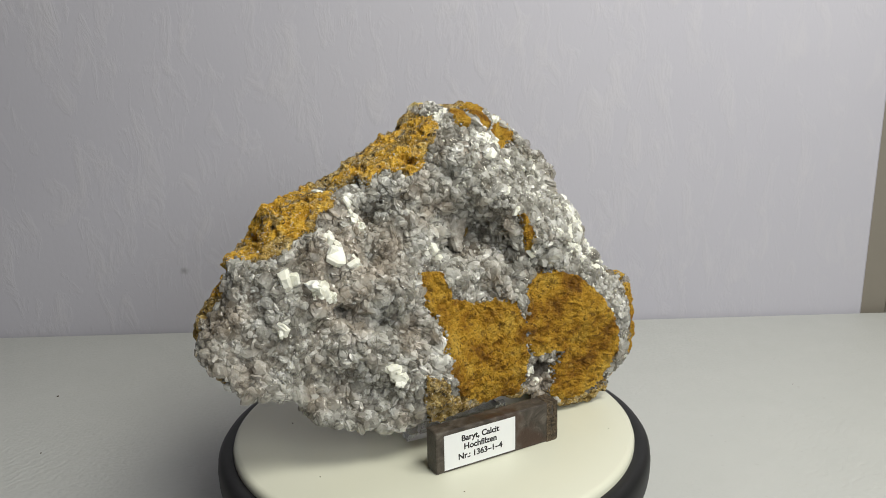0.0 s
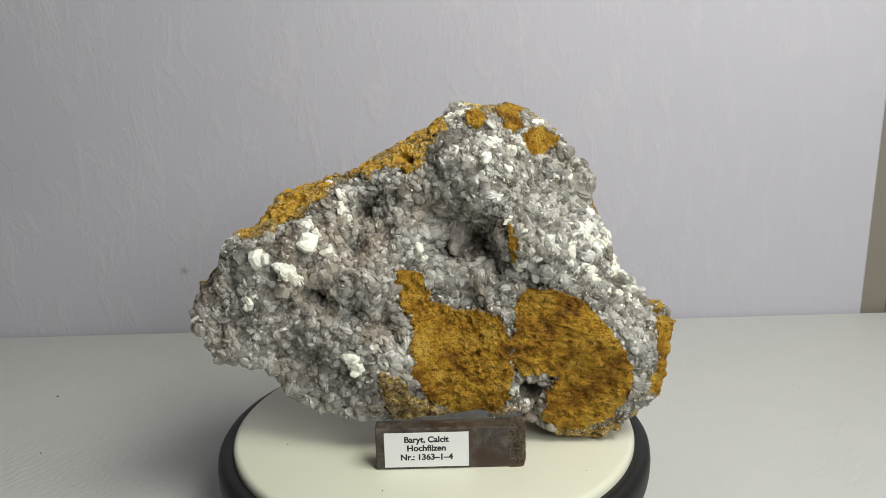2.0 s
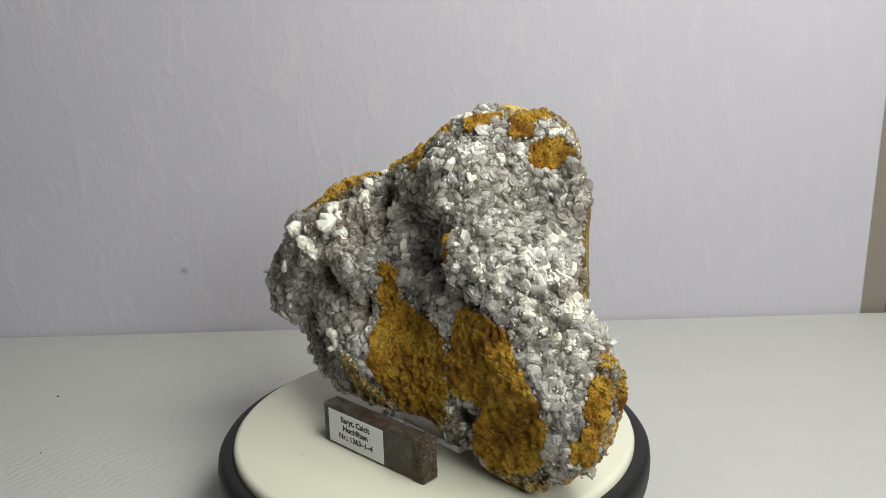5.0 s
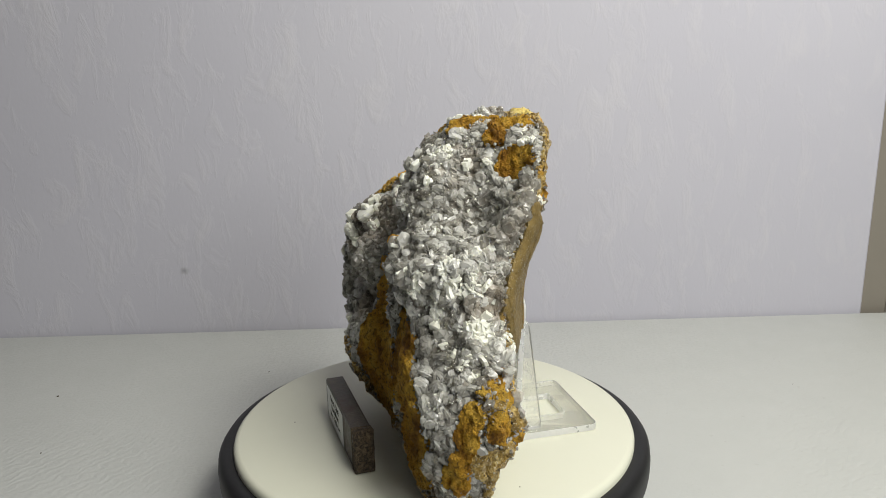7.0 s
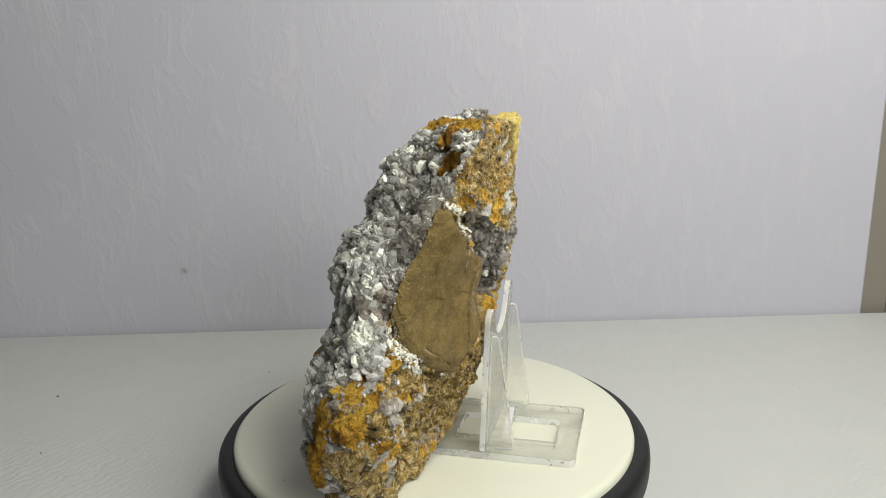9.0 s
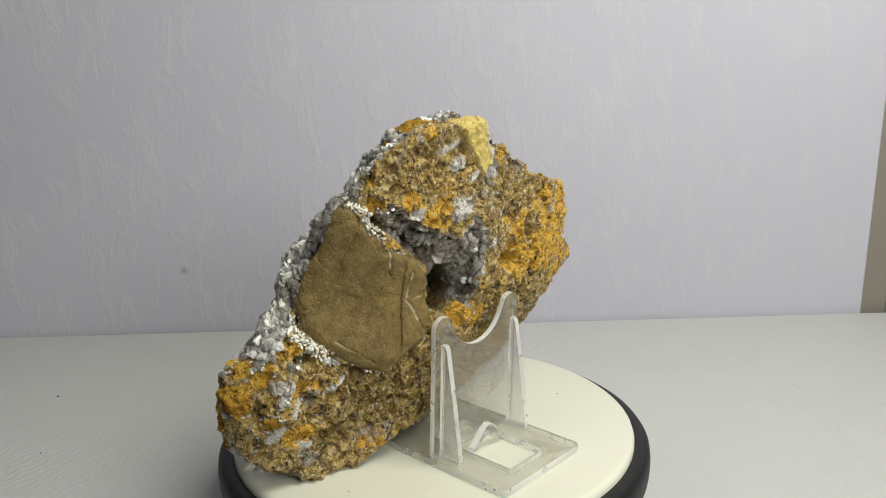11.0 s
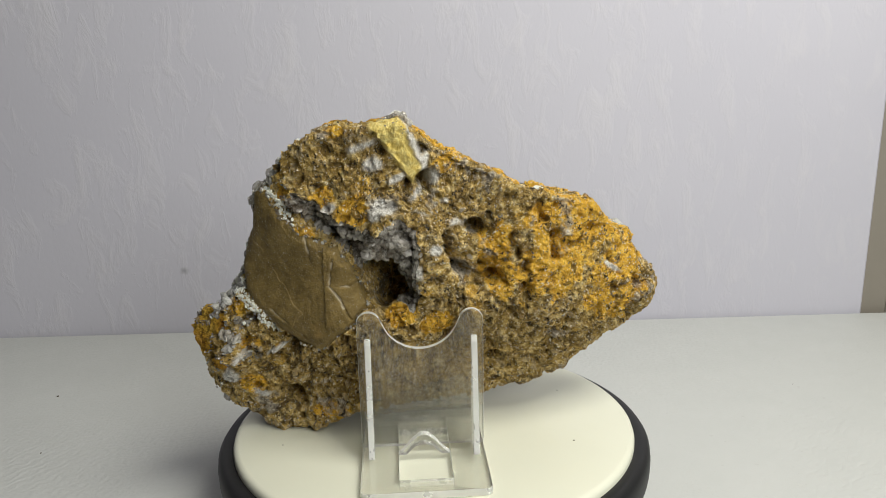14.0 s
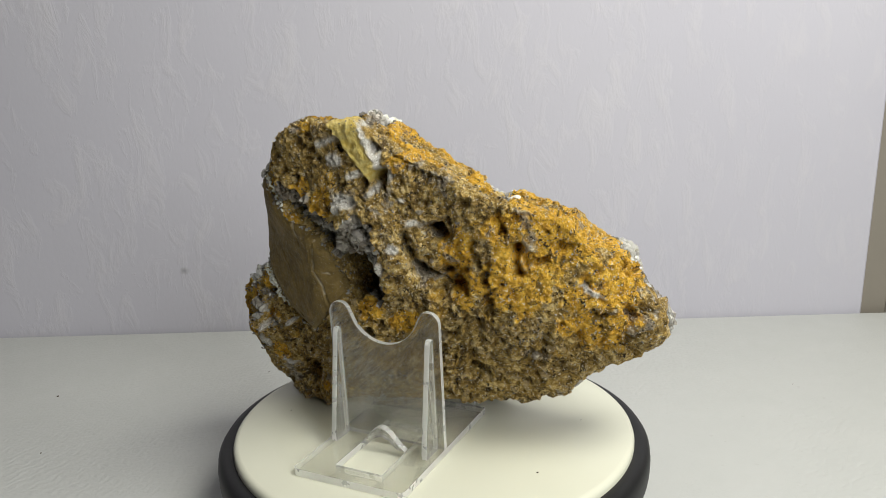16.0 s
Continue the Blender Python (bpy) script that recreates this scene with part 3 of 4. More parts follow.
# yellow iron stains on the back: x, z, half width, half height, turn
STAINS = [(-64, 99, 22, 15, -15), (-82, 76, 15, 15, 20), (-24, 92, 6, 9, 0), (46, 115, 4, 4, 0), (34, 108, 6, 5, -20), (41, 141, 5, 3, 0), (16, 63.5, 6, 4.5, 0), (-40, 80, 7, 11, 15), (94, 55, 4, 4, 0), (47, 12, 7, 4, 0),
          (-4, 128, 8, 3, -25), (-48, 103, 14, 7, -15), (-52, 84, 10, 14, 0), (-78, 60, 13, 8, 20), (-26, 76, 6, 9, 0), (0, 57, 6, 6, 0), (82, 25, 5, 4, 0), (86, 62, 4, 4, 0), (82, 46, 4.5, 3.5, 0), (55, 98, 4, 3, 0)]
# the yellow flake at the top of the back, corners in x, z
PALE = [(24, 147), (17, 147), (12.5, 141), (8.5, 131), (4.5, 121.5), (10.5, 119.5), (14.5, 125), (19, 132), (24, 138), (27, 142)]
# white veins and chalky crusts of the back: x, z, half width, half height, turn
CHALK = [(9, 133, 13, 1.1, 66), (23, 111, 5, 3.0, 0), (9, 116, 4.5, 1.8, -40), (27, 108, 3, 3, 0), (6, 128, 1.3, 5, 15), (17, 122, 4, 1.6, -25), (30, 135, 6, 1.6, -20), (26, 128, 3, 2.5, 0), (45, 109, 5, 1.5, -40), (14, 71, 6, 2.2, 0),
         (3, 121, 3, 3.5, 0), (-2, 112, 3, 2, 0), (12, 82, 3, 4, 0), (-78, 76, 8, 1.2, 35), (-6, 103, 3, 2, 0), (2, 92, 2.5, 2, 0), (86, 40, 5, 1.5, -50), (92, 28, 3, 4, 0), (78, 20, 4, 1.5, 20), (70, 44, 6, 1.2, -35)]
# the crystal-lined hollow of the back, corners in x, z
VUG = [(60, 114), (50, 113), (40, 105), (30, 100), (16, 106), (10, 100), (8, 85), (12, 66), (20, 70), (32, 86), (40, 92), (50, 100), (59, 107)]
# deep crevices of the back: x, z at both ends, half width, depth
CREVICES = [(62, 111, 46, 98, 1.5, 7), (46, 98, 35, 88, 1.8, 9), (72, 54, 60, 47, 1.3, 6), (-2, 97, -9, 82, 1.8, 8), (-9, 82, -22, 75, 2.4, 9), (-14, 101, -18, 97, 1.8, 9), (5, 124, 4, 118, 1.6, 6), (-48, 94, -50, 84, 1.5, 7), (-30, 94, -33, 86, 1.4, 6), (70, 20, 60, 15, 2.4, 8)]
# cracks across the plate: x, z at both ends
CRACKS = [(30, 77, 46, 76), (43, 91, 46, 76), (46, 76, 37, 62), (57, 103, 52, 88), (70, 63, 56, 52)]
# hollows (below 0: knobs) of the crystal-lined front: x, z, radius, depth
HOLLOWS = [(13, 93, 13, 9), (25, 85, 6, 3), (-30, 106, 6, 3), (-50, 68, 5, 3), (-35, 62, 5, 3), (1, 86, 6, 5), (36, 88, 4, -3), (-27, 108, 7, 6), (-48, 67, 5.5, 5), (-52, 83, 5, 4), (-33, 92, 5, 4), (-20, 60, 6, 3.5), (-63, 64, 5, 3), (28, 78, 5, 4),
           (-28, 74, 8, -4), (-56, 92, 7, -3), (-6, 113, 7, -4), (22, 110, 8, -3.5), (-78, 58, 9, -3), (-40, 52, 8, -3), (-12, 100, 5, -4), (37, 98, 5, -2.5), (68, 90, 7, -2.5), (-45, 76, 6, -3), (14, 122, 7, -2.5)]
# pits and holes: x, y, z, radius, depth
PITS = [(25.5, 24, 79, 4.6, 28), (24, 24, 72, 4.4, 28), (42, -28, 25, 4.4, 24), (7, 38, 121, 2.2, 12), (-16, 32, 100, 2.0, 11), (-19, 32, 82, 4.2, 11), (-24, 32, 78, 3.0, 11), (-50, 32, 94, 1.8, 9), (45, 29, 97.5, 2.6, 11), (36, 30, 91, 3.0, 12),
        (50, 28, 103.5, 2.2, 10), (65, 1, 19, 3.8, 8), (-26, 13, 34, 3.2, 7), (-12, 35, 88, 3.0, 8), (-15, 30, 72, 3.0, 7), (63, 10, 44, 2.6, 10), (-36, 30, 72, 2.0, 9), (-12, 22, 44, 2.4, 8), (80, 6, 58, 2.4, 9), (38, 12, 30, 2.6, 8)]
# snow-white baryte crusts: x, y, z, radius
WHITE_AREAS = [(67, -18, 88, 10), (72, -9, 98, 9), (76, -14, 83, 9), (84, -14, 72, 9), (91, -18, 62, 8), (60, -25, 88, 6), (43, -29, 26, 6.5), (15, 13, 143, 7), (64, 9, 113, 6), (95, -27, 22, 6), (36, -28, 99, 4),
               (36, -30, 82, 4), (70, 14, 110, 5), (-60, -22, 80, 6), (30, -6, 132, 5), (52, 22, 136, 4), (98, -14, 52, 4)]
# single white tablets: x, z, size
TABLETS = [(-45, 109, 3.8), (-39, 108, 2.6), (-38, 102, 3.0), (-36, 99, 2.2), (-53, 96, 3.0), (-52, 90, 4.6), (-49, 94, 2.6), (-44, 86, 3.2), (-74, 85, 4.4), (-70, 84, 3.2), (-63, 81, 3.6), (-60, 79, 3.0),
           (-6, 85, 3.4), (-4, 81, 2.6), (2, 82, 1.8), (9, 76, 1.8), (-34, 43, 3.8), (-32, 39, 3.0), (-78, 67, 2.8), (25, 124, 3.0), (36, 125, 3.0), (41, 127, 2.8), (33, 119, 2.6), (28, 109, 2.4)]
TABLETS_FLANK = [(64, 9, 113, 3.0), (84, -7, 79, 4.2), (82, -20, 67, 3.6), (93, -13, 66, 3.2), (71, -7, 101, 3.6), (78, -5, 88, 3.4), (59, -25, 88, 3.2), (69, -21, 72, 3.8), (72, -16, 85, 4.0), (66, -19, 93, 3.2),
                 (76, -20, 66, 2.8), (87, -10, 72, 2.8), (40, 0, 127, 2.8), (35, -14, 118, 2.6), (52, 20, 136, 2.4), (41, -30, 99, 2.6), (68, -14, 96, 3.0), (80, -18, 62, 2.6)]


def rock_surface():
    bm = bmesh.new()
    bmesh.ops.create_icosphere(bm, subdivisions=8, radius=1.0)
    d = np.array([v.co[:] for v in bm.verts])
    faces = np.array([[v.index for v in f.verts] for f in bm.faces])
    bm.free()
    d = d * (1.0, 0.40, 0.78)          # the slab's proportions, for even triangles
    d /= np.linalg.norm(d, axis=1)[:, None]
    p = np.array(CORE) + d * cast_rock(d)[:, None]
    return d, faces, even_out(p, faces, 10)


def even_out(p, faces, rounds):
    """Slides the points along the surface until the triangles are of more even size."""
    edges = np.concatenate([faces[:, [0, 1]], faces[:, [1, 2]], faces[:, [2, 0]]])
    count = np.bincount(edges[:, 0], minlength=len(p))
    for _ in range(rounds):
        mean = np.stack([np.bincount(edges[:, 0], p[edges[:, 1], k], len(p)) for k in range(3)], 1) / count[:, None]
        p = p + 0.9 * (mean - p)
        f = rock_field(*p.T)
        n = normals_of(p, faces)
        slope = (rock_field(*(p + 0.5 * n).T) - f) / 0.5
        p = p - n * np.clip(f / np.maximum(slope, 0.4), -1.5, 1.5)[:, None]
    return p


def normals_of(p, faces):
    n = np.cross(p[faces[:, 1]] - p[faces[:, 0]], p[faces[:, 2]] - p[faces[:, 0]])
    out = np.zeros_like(p)
    for k in range(3):
        np.add.at(out, faces[:, k], n)
    return out / (np.linalg.norm(out, axis=1)[:, None] + 1e-9)


def sheet(name, p, faces, material, parent, label, smooth=False, **attributes):
    """One mesh from some of the faces of a larger surface."""
    used = np.unique(faces)
    index = np.zeros(len(p), int)
    index[used] = np.arange(len(used))
    me = bpy.data.meshes.new(name)
    me.from_pydata((p[used] / 1000).tolist(), [], index[faces].tolist())
    for key, values in attributes.items():
        layer = me.attributes.new(key, "FLOAT", "POINT")
        layer.data.foreach_set("value", values[used].astype(np.float32))
    me.materials.append(material)
    me.shade_smooth() if smooth else me.shade_flat()
    ob = new(name, me)
    ob.parent = parent
    return tagged(ob, label)


def lens_crystal():
    """A rounded flat crystal with a truncated head."""
    k = 8
    v, f = [], []
    for r, h in ((0.72, -0.35), (1.0, 0.05), (0.84, 0.38), (0.46, 0.58)):
        v += [(r * math.cos(2 * math.pi * i / k + h), r * math.sin(2 * math.pi * i / k + h), h) for i in range(k)]
    for a in (0, k, 2 * k):
        f += [(a + i, a + (i + 1) % k, a + k + (i + 1) % k, a + k + i) for i in range(k)]
    f.append(tuple(range(3 * k, 4 * k)))
    return np.array(v), f


def rhomb_crystal():
    v = [(x + 0.28 * z, y + 0.22 * z, z * 0.72) for z in (-1, 1) for x, y in ((-0.8, -0.62), (0.8, -0.62), (0.8, 0.62), (-0.8, 0.62))]
    f = [(3, 2, 1, 0), (4, 5, 6, 7), (0, 1, 5, 4), (1, 2, 6, 5), (2, 3, 7, 6), (3, 0, 4, 7)]
    return np.array(v), f


def tablet_crystal():
    """A thick baryte tablet with chamfered edges, standing on its side."""
    ring = [(-0.75, -0.45), (0.35, -0.75), (0.95, -0.15), (0.7, 0.6), (-0.35, 0.85), (-0.95, 0.3)]
    v = [(0.8 * x, -0.28, 0.8 * y) for x, y in ring] + [(x, 0.0, y) for x, y in ring] + [(0.8 * x, 0.28, 0.8 * y) for x, y in ring]
    f = [(0, 1, 2, 3, 4, 5), (17, 16, 15, 14, 13, 12)]
    for a in (0, 6):
        f += [(a + (i + 1) % 6, a + i, a + 6 + i, a + 6 + (i + 1) % 6) for i in range(6)]
    return np.array(v), f


def tablet_clump(rng):
    """A broad uneven tablet with a smaller one grown across it."""
    v, f = [], []
    for c in range(2):
        k = 7
        r = rng.uniform(0.66, 1.05, k) * (1.0 if c == 0 else 0.62)
        m = np.array(Matrix.Rotation(rng.uniform(-1.0, 1.0), 3, "Z") @ Matrix.Rotation(rng.uniform(-0.8, 0.8), 3, "X"))
        shift = np.array((rng.uniform(-0.6, 0.6), rng.uniform(-0.3, 0.3), rng.uniform(-0.5, 0.4))) * (c > 0)
        start = len(v)
        for s, h in ((0.78, -0.34), (1.0, -0.18), (1.0, 0.16), (0.8, 0.34)):
            for i in range(k):
                a = 2 * math.pi * (i + rng.uniform(-0.06, 0.06)) / k
                v.append(m @ np.array((s * r[i] * math.cos(a), h, s * r[i] * math.sin(a))) + shift)
        f += [tuple(start + i for i in range(k)), tuple(start + 3 * k + i for i in reversed(range(k)))]
        for a in range(start, start + 3 * k, k):
            f += [(a + (i + 1) % k, a + i, a + k + i, a + k + (i + 1) % k) for i in range(k)]
    return np.array(v), f


def crystal_frame(normal, rng, tilt):
    n = Vector(normal) + Vector(rng.normal(0, tilt, 3))
    return n.to_track_quat("Z", "Y").to_matrix() @ Matrix.Rotation(rng.uniform(0, 2 * math.pi), 3, "Z")


def crystal_crust(name, places, normals, sizes, shapes, material, parent, label, seed, tilt=0.55, sink=0.15):
    """Many crystals in one mesh."""
    rng = np.random.RandomState(seed)
    verts, faces, start = [], [], 0
    for c, n, s in zip(places, normals, sizes):
        v, f = shapes[rng.randint(len(shapes))]
        m = np.array(crystal_frame(n, rng, tilt))
        v = v * (1 + rng.uniform(-0.22, 0.22, (len(v), 3))) * rng.uniform(0.75, 1.3, 3) * s
        verts.append(v @ m.T + c + n * s * sink)
        faces += [tuple(start + i for i in q) for q in f]
        start += len(v)
    me = bpy.data.meshes.new(name)
    me.from_pydata((np.concatenate(verts) / 1000).tolist(), [], faces)
    me.materials.append(material)
    me.shade_flat()
    ob = new(name, me)
    ob.parent = parent
    return tagged(ob, label, kind="stuff")


def specimen():
    rng = np.random.RandomState(11)
    rock = new("mineral_specimen")
    d, faces, p = rock_surface()
    x, y, z = p.T
    front = face_depth(x, z, FRONT, FRONT_LUMPS, 1)
    back = face_depth(x, z, BACK, BACK_LUMPS, -1)
    depth = np.clip((y - front) / np.maximum(back - front, 4), -0.2, 1.2)
    wob = fractal(p, 9, 3)
    # where the crystals end: the weathered slope along the top edge, and the broken back
    ridge = np.interp(x, [-110, -84, -69, -57, -43, -30, -19, -10.5, -1, 4.5, 12, 14], [94, 91, 96, 100.5, 113, 117.5, 119.5, 117, 124, 133, 144, 200])
    is_back = depth + 0.05 * wob > np.where(z > 122, 0.55, np.where((x > 80) & (z > 36) & (z < 74), 0.97, np.where(x > 25, 0.80, 0.66)))
    is_back |= z + 2.0 * wob > ridge
    n = normals_of(p, faces)
    is_back |= (n[:, 2] < -0.75) & (depth > 0.35)
    inside = outline_distance(x + 0.8 * wob, z + 0.8 * value_noise(p, 5, 8), PLATE)
    is_plate = (inside < 0) & (depth > 0.80)
    patch = np.full(len(p), -1)
    for k, e in enumerate(OCHRE_FRONT):
        patch[(ellipse(x, z, *e) + (0.07 if e[2] > 15 else 0.18) * wob + 0.04 * value_noise(p, 3, 17) < 1) & (depth < 0.45)] = len(OCHRE_OUTLINES) + k
    for k, corners in enumerate(OCHRE_OUTLINES):
        patch[(outline_distance(x, z, corners) + 1.3 * wob + 0.7 * value_noise(p, 2.5, 17) < (1.2 if k < 2 else 0.0)) & (depth < 0.45)] = k
    for k, (cx, cy, cz, r) in enumerate(OCHRE_FLANK):
        patch[(np.linalg.norm(p - (cx, cy, cz), axis=1) / r + 0.22 * wob < 1)] = len(OCHRE_OUTLINES) + len(OCHRE_FRONT) + k
    patch[np.linalg.norm(p - (43, -29, 26), axis=1) + 1.5 * wob < 6.0] = -1
    is_back &= ~is_plate
    is_vug = is_back & (outline_distance(x, z, VUG) + 3.0 * wob < 0) & (depth > 0.5)
    kind = np.where(patch >= 0, 1, np.where(is_plate, 3, np.where(is_vug, 4, np.where(is_back, 2, 0))))

    # relief
    warped = p + 1.6 * np.stack([value_noise(p, 4, 201), value_noise(p, 4, 202), value_noise(p, 4, 203)], 1)
    joint, fragment = fragments(warped, 8.0, 301)
    joint2, crumb = fragments(warped * (1, 1, 1.25), 2.8, 302)
    stripes = fractal(p * (1.0, 1.0, 0.45), 5, 31, 3)
    pores = np.clip(fractal(p, 5.5, 41, 3) - 0.32, 0, 1)
    smooth_part = np.clip(1.4 - ellipse(x, z, -62, 85, 34, 26, -15), 0, 1)
    pale = np.clip(0.5 - outline_distance(x + 0.5 * wob, z, PALE) / 1.2, 0, 0.97) * np.clip((depth - 0.62) * 8, 0, 1)
    chalk = np.zeros(len(p))
    for e in CHALK:
        chalk = np.maximum(chalk, np.clip(2.6 * (1.15 - ellipse(x, z, *e) + 0.45 * wob), 0, 1) * (depth > 0.45))
    crack = np.full(len(p), 99.0)
    for ax, az, bx, bz in CRACKS:
        u = np.clip(((x - ax) * (bx - ax) + (z - az) * (bz - az)) / ((bx - ax) ** 2 + (bz - az) ** 2), 0, 1)
        crack = np.minimum(crack, np.hypot(x - ax - u * (bx - ax) + 0.8 * wob, z - az - u * (bz - az) + 0.8 * value_noise(p, 4, 401)))
    coarse_zone = np.clip(0.55 + 0.6 * fractal(p, 16, 411, 2), 0.1, 1.2) * np.where((z + 2 * wob > ridge) & (depth < 0.75), 0.55, 1.0)
    chunky = 2.0 * (fragment - 0.5) - 1.5 * coarse_zone * np.exp(-joint / 0.06) + (1.5 * (crumb - 0.5) - 1.0 * np.exp(-joint2 / 0.08)) * coarse_zone
    rough_relief = chunky * (1 - 0.8 * smooth_part) * (1 - pale) + 0.5 * stripes + 0.6 * fractal(p, 2.4, 51, 2) + 0.6 * value_noise(p, 1.3, 57) - 6.0 * pores * (1 - pale) + 0.2 + 0.8 * pale + 0.5 * chalk
    crust_relief = 1.0 * fractal(p, 16, 61, 3) + 0.9 * fractal(p, 3.0, 71, 3) + 0.6 * (crumb - 0.5) + 0.4 * (fragment - 0.5) - 0.9 * np.exp(-joint / 0.035) + 0.3 * value_noise(p, 1.4, 75) - 2.5 * np.clip(fractal(p, 3.0, 77, 2) - 0.45, 0, 1)
    druse_relief = 3.2 * fractal(p, 15, 81, 2) + 1.5 * fractal(p, 6, 85, 2) - 2.6
    for hx, hz, hr, hd in HOLLOWS:
        druse_relief = druse_relief - (2.3 if hd > 0 else 1.2) * hd * np.exp(-((x - hx) ** 2 + (z - hz) ** 2) / (hr * hr)) * (depth < 0.6)
    plate_relief = 1.0 + 0.35 * fractal(p, 16, 91, 3) + 0.15 * fractal(p, 2, 95, 2) + 0.3 * (fragments(warped, 17.0, 303)[1] > 0.62) - 1.6 * np.exp(-np.clip(-inside, 0, 9) / 1.2) - 1.0 * np.exp(-(crack / 0.45) ** 2) + 0.8 * ((x < 47) & (z > 58)) * (inside < -1)
    relief = np.choose(kind, [druse_relief, crust_relief - 0.3, rough_relief, plate_relief, druse_relief - 3.6 + 2.0 * fractal(p, 6, 131, 2)])
    for cx, cy, cz, r, depth_mm in PITS:
        q = np.linalg.norm(p - (cx, cy, cz), axis=1) / r
        relief = relief - (1.2 if 0 < depth_mm < 13 else 1.0) * depth_mm * np.exp(-np.abs(q + (0.5 if depth_mm < 13 else 0.2) * wob) ** (4.0 if depth_mm > 20 else 2.0))
    for ax, az, bx, bz, w, deep in CREVICES:
        u = np.clip(((x - ax) * (bx - ax) + (z - az) * (bz - az)) / ((bx - ax) ** 2 + (bz - az) ** 2), 0, 1)
        gap = np.hypot(x - ax - u * (bx - ax) + 1.6 * wob, z - az - u * (bz - az) + 1.2 * value_noise(p, 4, 403))
        relief = relief - deep * np.exp(-(gap / w) ** 2) * (depth > 0.5)
    pit_face = (np.min([np.linalg.norm(p - c[:3], axis=1) / (c[3] * (1.3 if c[4] > 20 else 0.9)) for c in PITS], axis=0) < 1)[faces].any(axis=1)
    p = p + n * relief[:, None]

    stain = np.zeros(len(p))
    for e in STAINS:
        stain = np.maximum(stain, np.clip(1.5 - ellipse(x, z, *e) + 0.3 * wob, 0, 1) * (depth > 0.4))
    stain = np.maximum(stain, 0.46 * (z + 2 * wob > ridge) * (depth < 0.75))
    stain = np.maximum(stain, 0.15)

    face_kind = np.max(kind[faces] * (kind[faces] != 0), axis=1)
    face_patch = np.max(patch[faces], axis=1)
    face_kind = np.where(face_patch >= 0, 1, face_kind)
    sheet("crystal_ground", p, faces[(face_kind == 0) | (face_kind == 4)], M_GROUND, rock, "grey crystalline ground under the crystals")
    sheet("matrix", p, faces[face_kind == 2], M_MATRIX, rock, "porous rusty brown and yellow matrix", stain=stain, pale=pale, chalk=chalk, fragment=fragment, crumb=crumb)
    sheet("plate", p, faces[face_kind == 3], M_PLATE, rock, "smooth olive brown plate with fine glitter", chalk=np.exp(-(crack / 0.36) ** 4) * 0.8 * (wob > 0.0))
    for k in range(len(OCHRE_OUTLINES) + len(OCHRE_FRONT) + len(OCHRE_FLANK)):
        some = (face_kind == 1) & (face_patch == k)
        if some.sum() > 20:
            if k in (3, 4, 9, 17):
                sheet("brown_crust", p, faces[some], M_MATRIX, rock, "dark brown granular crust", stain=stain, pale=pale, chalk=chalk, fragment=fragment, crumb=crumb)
            else:
                sheet("ochre_crust", p, faces[some], M_OCHRE, rock, "rough orange ochre crust", pale=pale)

    # crystals
    n2 = normals_of(p, faces)
    centre = p[faces].mean(axis=1)
    fn = n2[faces].mean(axis=1)
    fn /= np.linalg.norm(fn, axis=1)[:, None]
    size_of = np.linalg.norm(np.cross(p[faces[:, 1]] - p[faces[:, 0]], p[faces[:, 2]] - p[faces[:, 0]]), axis=1)
    white = np.zeros(len(faces), bool)
    jitter = fractal(centre, 6, 101, 3)
    for cx, cy, cz, r in WHITE_AREAS:
        white |= np.linalg.norm(centre - (cx, cy, cz), axis=1) / r + 1.2 * jitter < 0.44
    druse = face_kind == 0
    druse &= ~pit_face

    def scatter(mask, count):
        w = size_of * mask
        return rng.choice(len(faces), count, p=w / w.sum())

    shapes = [lens_crystal()] * 5 + [tablet_crystal()]
    coarse = 0.5 + 0.5 * value_noise(centre, 16, 111)
    pick = scatter(druse & ~white, 9200)
    size = np.exp(rng.normal(math.log(1.27), 0.42, len(pick))) * (0.75 + 0.6 * coarse[pick])
    crystal_crust("calcite_druse", centre[pick], fn[pick], np.clip(size, 0.45, 3.0), shapes, M_CALCITE, rock, "crust of small glassy grey calcite crystals", 5)
    pick = scatter((face_kind == 4) & ~pit_face, 900)
    crystal_crust("calcite_druse", centre[pick], fn[pick], rng.uniform(0.7, 2.2, len(pick)), shapes, M_SMOKY, rock, "smoky grey crystals lining a hollow of the back", 6)
    pick = scatter(druse & white, 1000)
    crystal_crust("baryte_crust", centre[pick], fn[pick], rng.uniform(0.5, 1.7, len(pick)), [tablet_crystal()] * 3 + [rhomb_crystal()], M_BARYTE, rock, "snow white crust of small baryte tablets", 7, 0.9, 0.45)
    # frost of tiny white tablets on the druse, thickest towards the flank
    pick = scatter(druse & ~pit_face & (0.6 * jitter + (centre[:, 0] - 20) / 60 + (centre[:, 2] - 80) / 120 > 0.2), 550)
    crystal_crust("baryte_frost", centre[pick], fn[pick], rng.uniform(0.3, 0.95, len(pick)), [tablet_crystal()], M_BARYTE, rock, "fine white frost of baryte on the calcite", 13, 0.9, 0.9)
    # snowy fringe along the plate's edge
    rim = outline_distance(centre[:, 0], centre[:, 2], PLATE) + 2.0 * jitter
    pick = scatter(~pit_face & (rim > 0) & (rim < 4.0) & ((face_kind == 0) | (face_kind == 2)) & (centre[:, 0] > 58) & (centre[:, 2] > 52) & (centre[:, 1] > -4), 480)
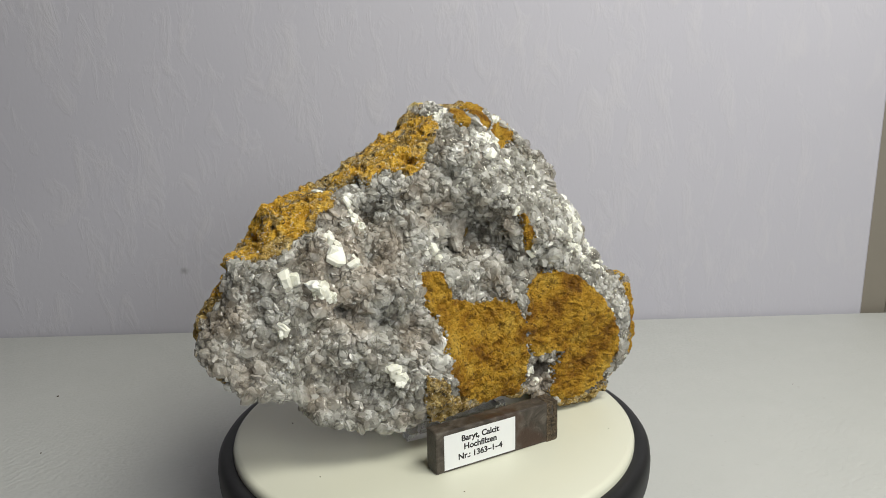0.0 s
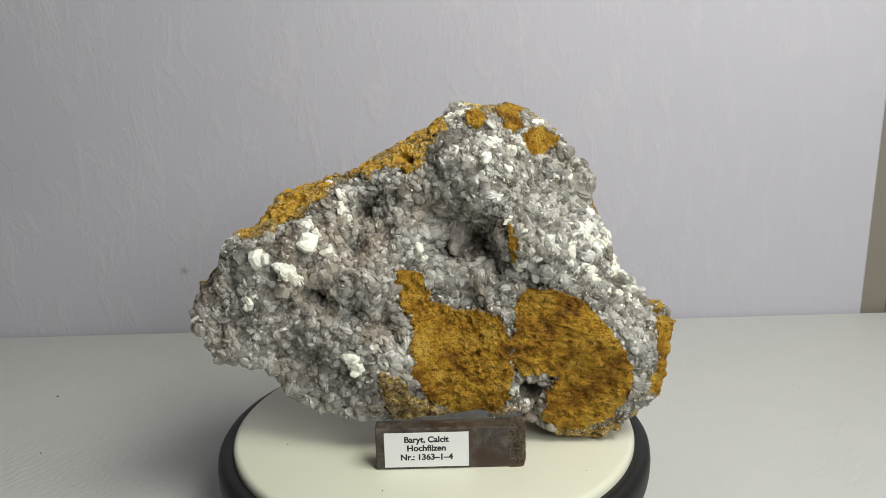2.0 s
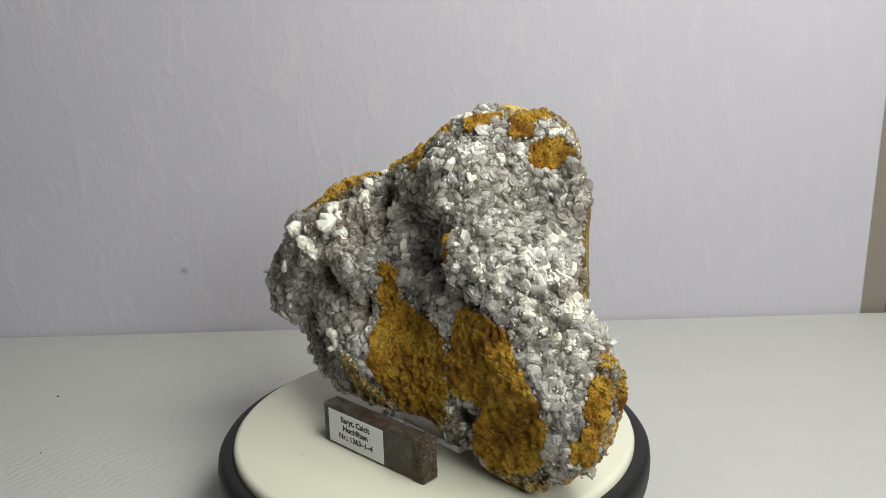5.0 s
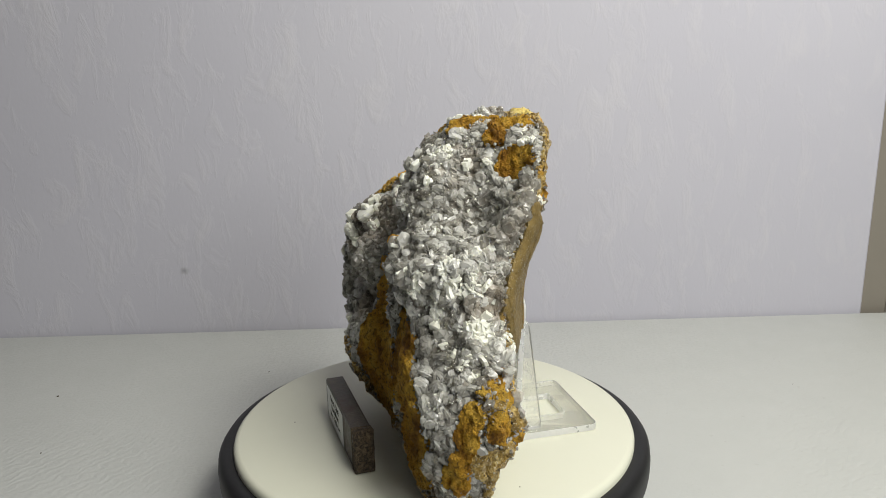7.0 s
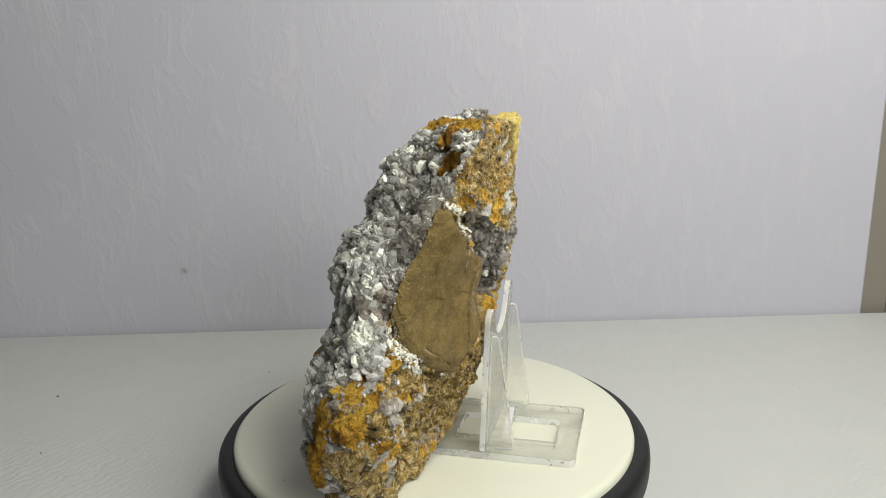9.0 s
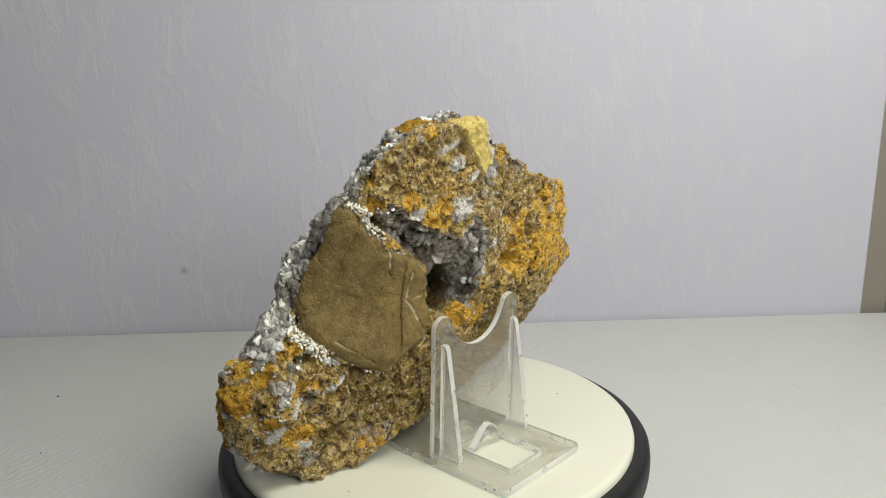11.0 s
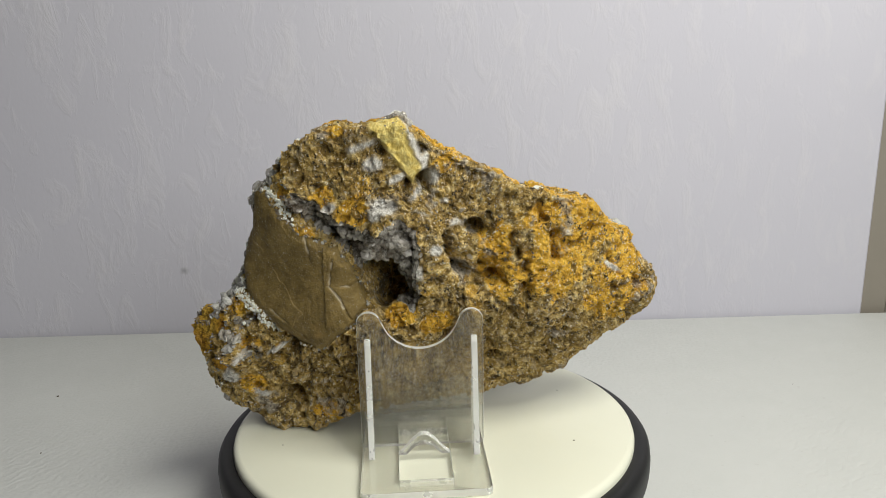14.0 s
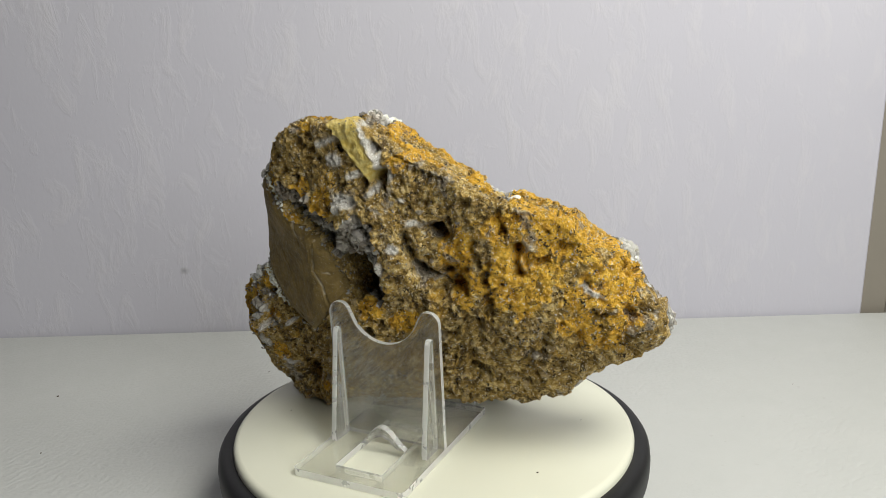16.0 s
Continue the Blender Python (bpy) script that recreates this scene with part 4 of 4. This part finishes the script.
    crystal_crust("baryte_fringe", centre[pick], fn[pick], rng.uniform(0.35, 1.0, len(pick)), [tablet_crystal()], M_BARYTE, rock, "white frosty fringe beside the plate", 12, 0.9, 0.3)
    # white and grey grains along the seams of the crusts and over the broken back
    edge = ((face_kind == 1) | (face_kind == 3)) & (np.min(kind[faces], axis=1) != np.max(kind[faces], axis=1))
    pick = scatter(~pit_face & (edge | ((face_kind == 2) & (np.min(kind[faces], axis=1) == 0))), 2200)
    crystal_crust("seam_crust", centre[pick] + rng.normal(0, 0.35, (len(pick), 3)), fn[pick], rng.uniform(0.3, 0.9, len(pick)), shapes, M_CALCITE, rock, "fine pale crystals along the seams", 8)
    pick = scatter((face_kind == 2) & (fractal(centre, 14, 121, 3) > 0.05), 1500)
    crystal_crust("grain_crust", centre[pick], fn[pick], rng.uniform(0.2, 0.55, len(pick)), shapes, M_CALCITE, rock, "scattered pale grains on the brown matrix", 9, 0.8, -0.1)

    pick = scatter(face_kind == 3, 1100)
    crystal_crust("glitter_crust", centre[pick], fn[pick], rng.uniform(0.07, 0.16, len(pick)), shapes, M_CALCITE, rock, "fine glittering crystals on the plate", 10)

    # crystals large enough to pick out singly, sharing a few meshes
    def prototypes(count, shape, material, name):
        made = []
        for _ in range(count):
            v, f = shape
            v = v * (1 + rng.uniform(-0.14, 0.14, (len(v), 3)))
            me = bpy.data.meshes.new(name)
            me.from_pydata((v / 1000).tolist(), [], f)
            me.materials.append(material)
            me.shade_flat()
            made.append(me)
        return made

    def single(name, me, place, normal, size, tilt, sink):
        ob = new(name, me)
        ob.parent = rock
        m = crystal_frame(normal, rng, tilt).to_4x4()
        stretch = rng.uniform(0.85, 1.15, 3) * size
        ob.matrix_basis = Matrix.Translation(Vector(place + np.array(normal) * size * sink) / 1000) @ m @ Matrix.Diagonal((*stretch, 1))

    grey = prototypes(4, lens_crystal(), M_CALCITE_ONE, "calcite_crystal")
    for k in scatter(druse & ~white & (coarse > 0.35), 240):
        single("calcite_crystal", grey[rng.randint(len(grey))], centre[k], fn[k], rng.uniform(1.7, 2.8), 0.5, 0.1)
    tablets = [me for _ in range(6) for me in prototypes(1, tablet_clump(rng), M_BARYTE_ONE, "baryte_crystal")]
    facing = np.where((fn[:, 1] < 0.2) & (face_kind != 2))[0]
    for tx, tz, s in TABLETS:
        k = facing[np.argmin((centre[facing, 0] - tx) ** 2 + (centre[facing, 2] - tz) ** 2)]
        for c in range(2):
            single("baryte_crystal", tablets[rng.randint(6)], centre[k] + rng.uniform(-1, 1, 3) * s * 0.5 * c, fn[k], 1.25 * s * (1 - 0.3 * c), 0.7, 0.35)
    for tx, ty, tz, s in TABLETS_FLANK:
        k = np.argmin(np.linalg.norm(centre - (tx, ty, tz), axis=1))
        single("baryte_crystal", tablets[rng.randint(6)], centre[k], fn[k], 0.9 * s, 0.6, 0.25)
    return tagged(rock, "large rock specimen with grey calcite crystals, white baryte and ochre crusts", "mineral specimen")


SPECIMEN = specimen()


def motions():
    """The platter turns at an even speed and carries what stands on it."""
    turns = [(t, TURN_START - TURN_RATE * t) for t in (0, 2, 4, 6, 8, 10, 12, 14, 16)]
    on_table = [(t, pose(0, 0, 0, 0, 0, a)) for t, a in turns]
    walk(PLATTER, on_table)
    walk(LABEL_BLOCK, on_table)
    walk(STAND, on_table)
    walk(SPECIMEN, on_table)


motions()
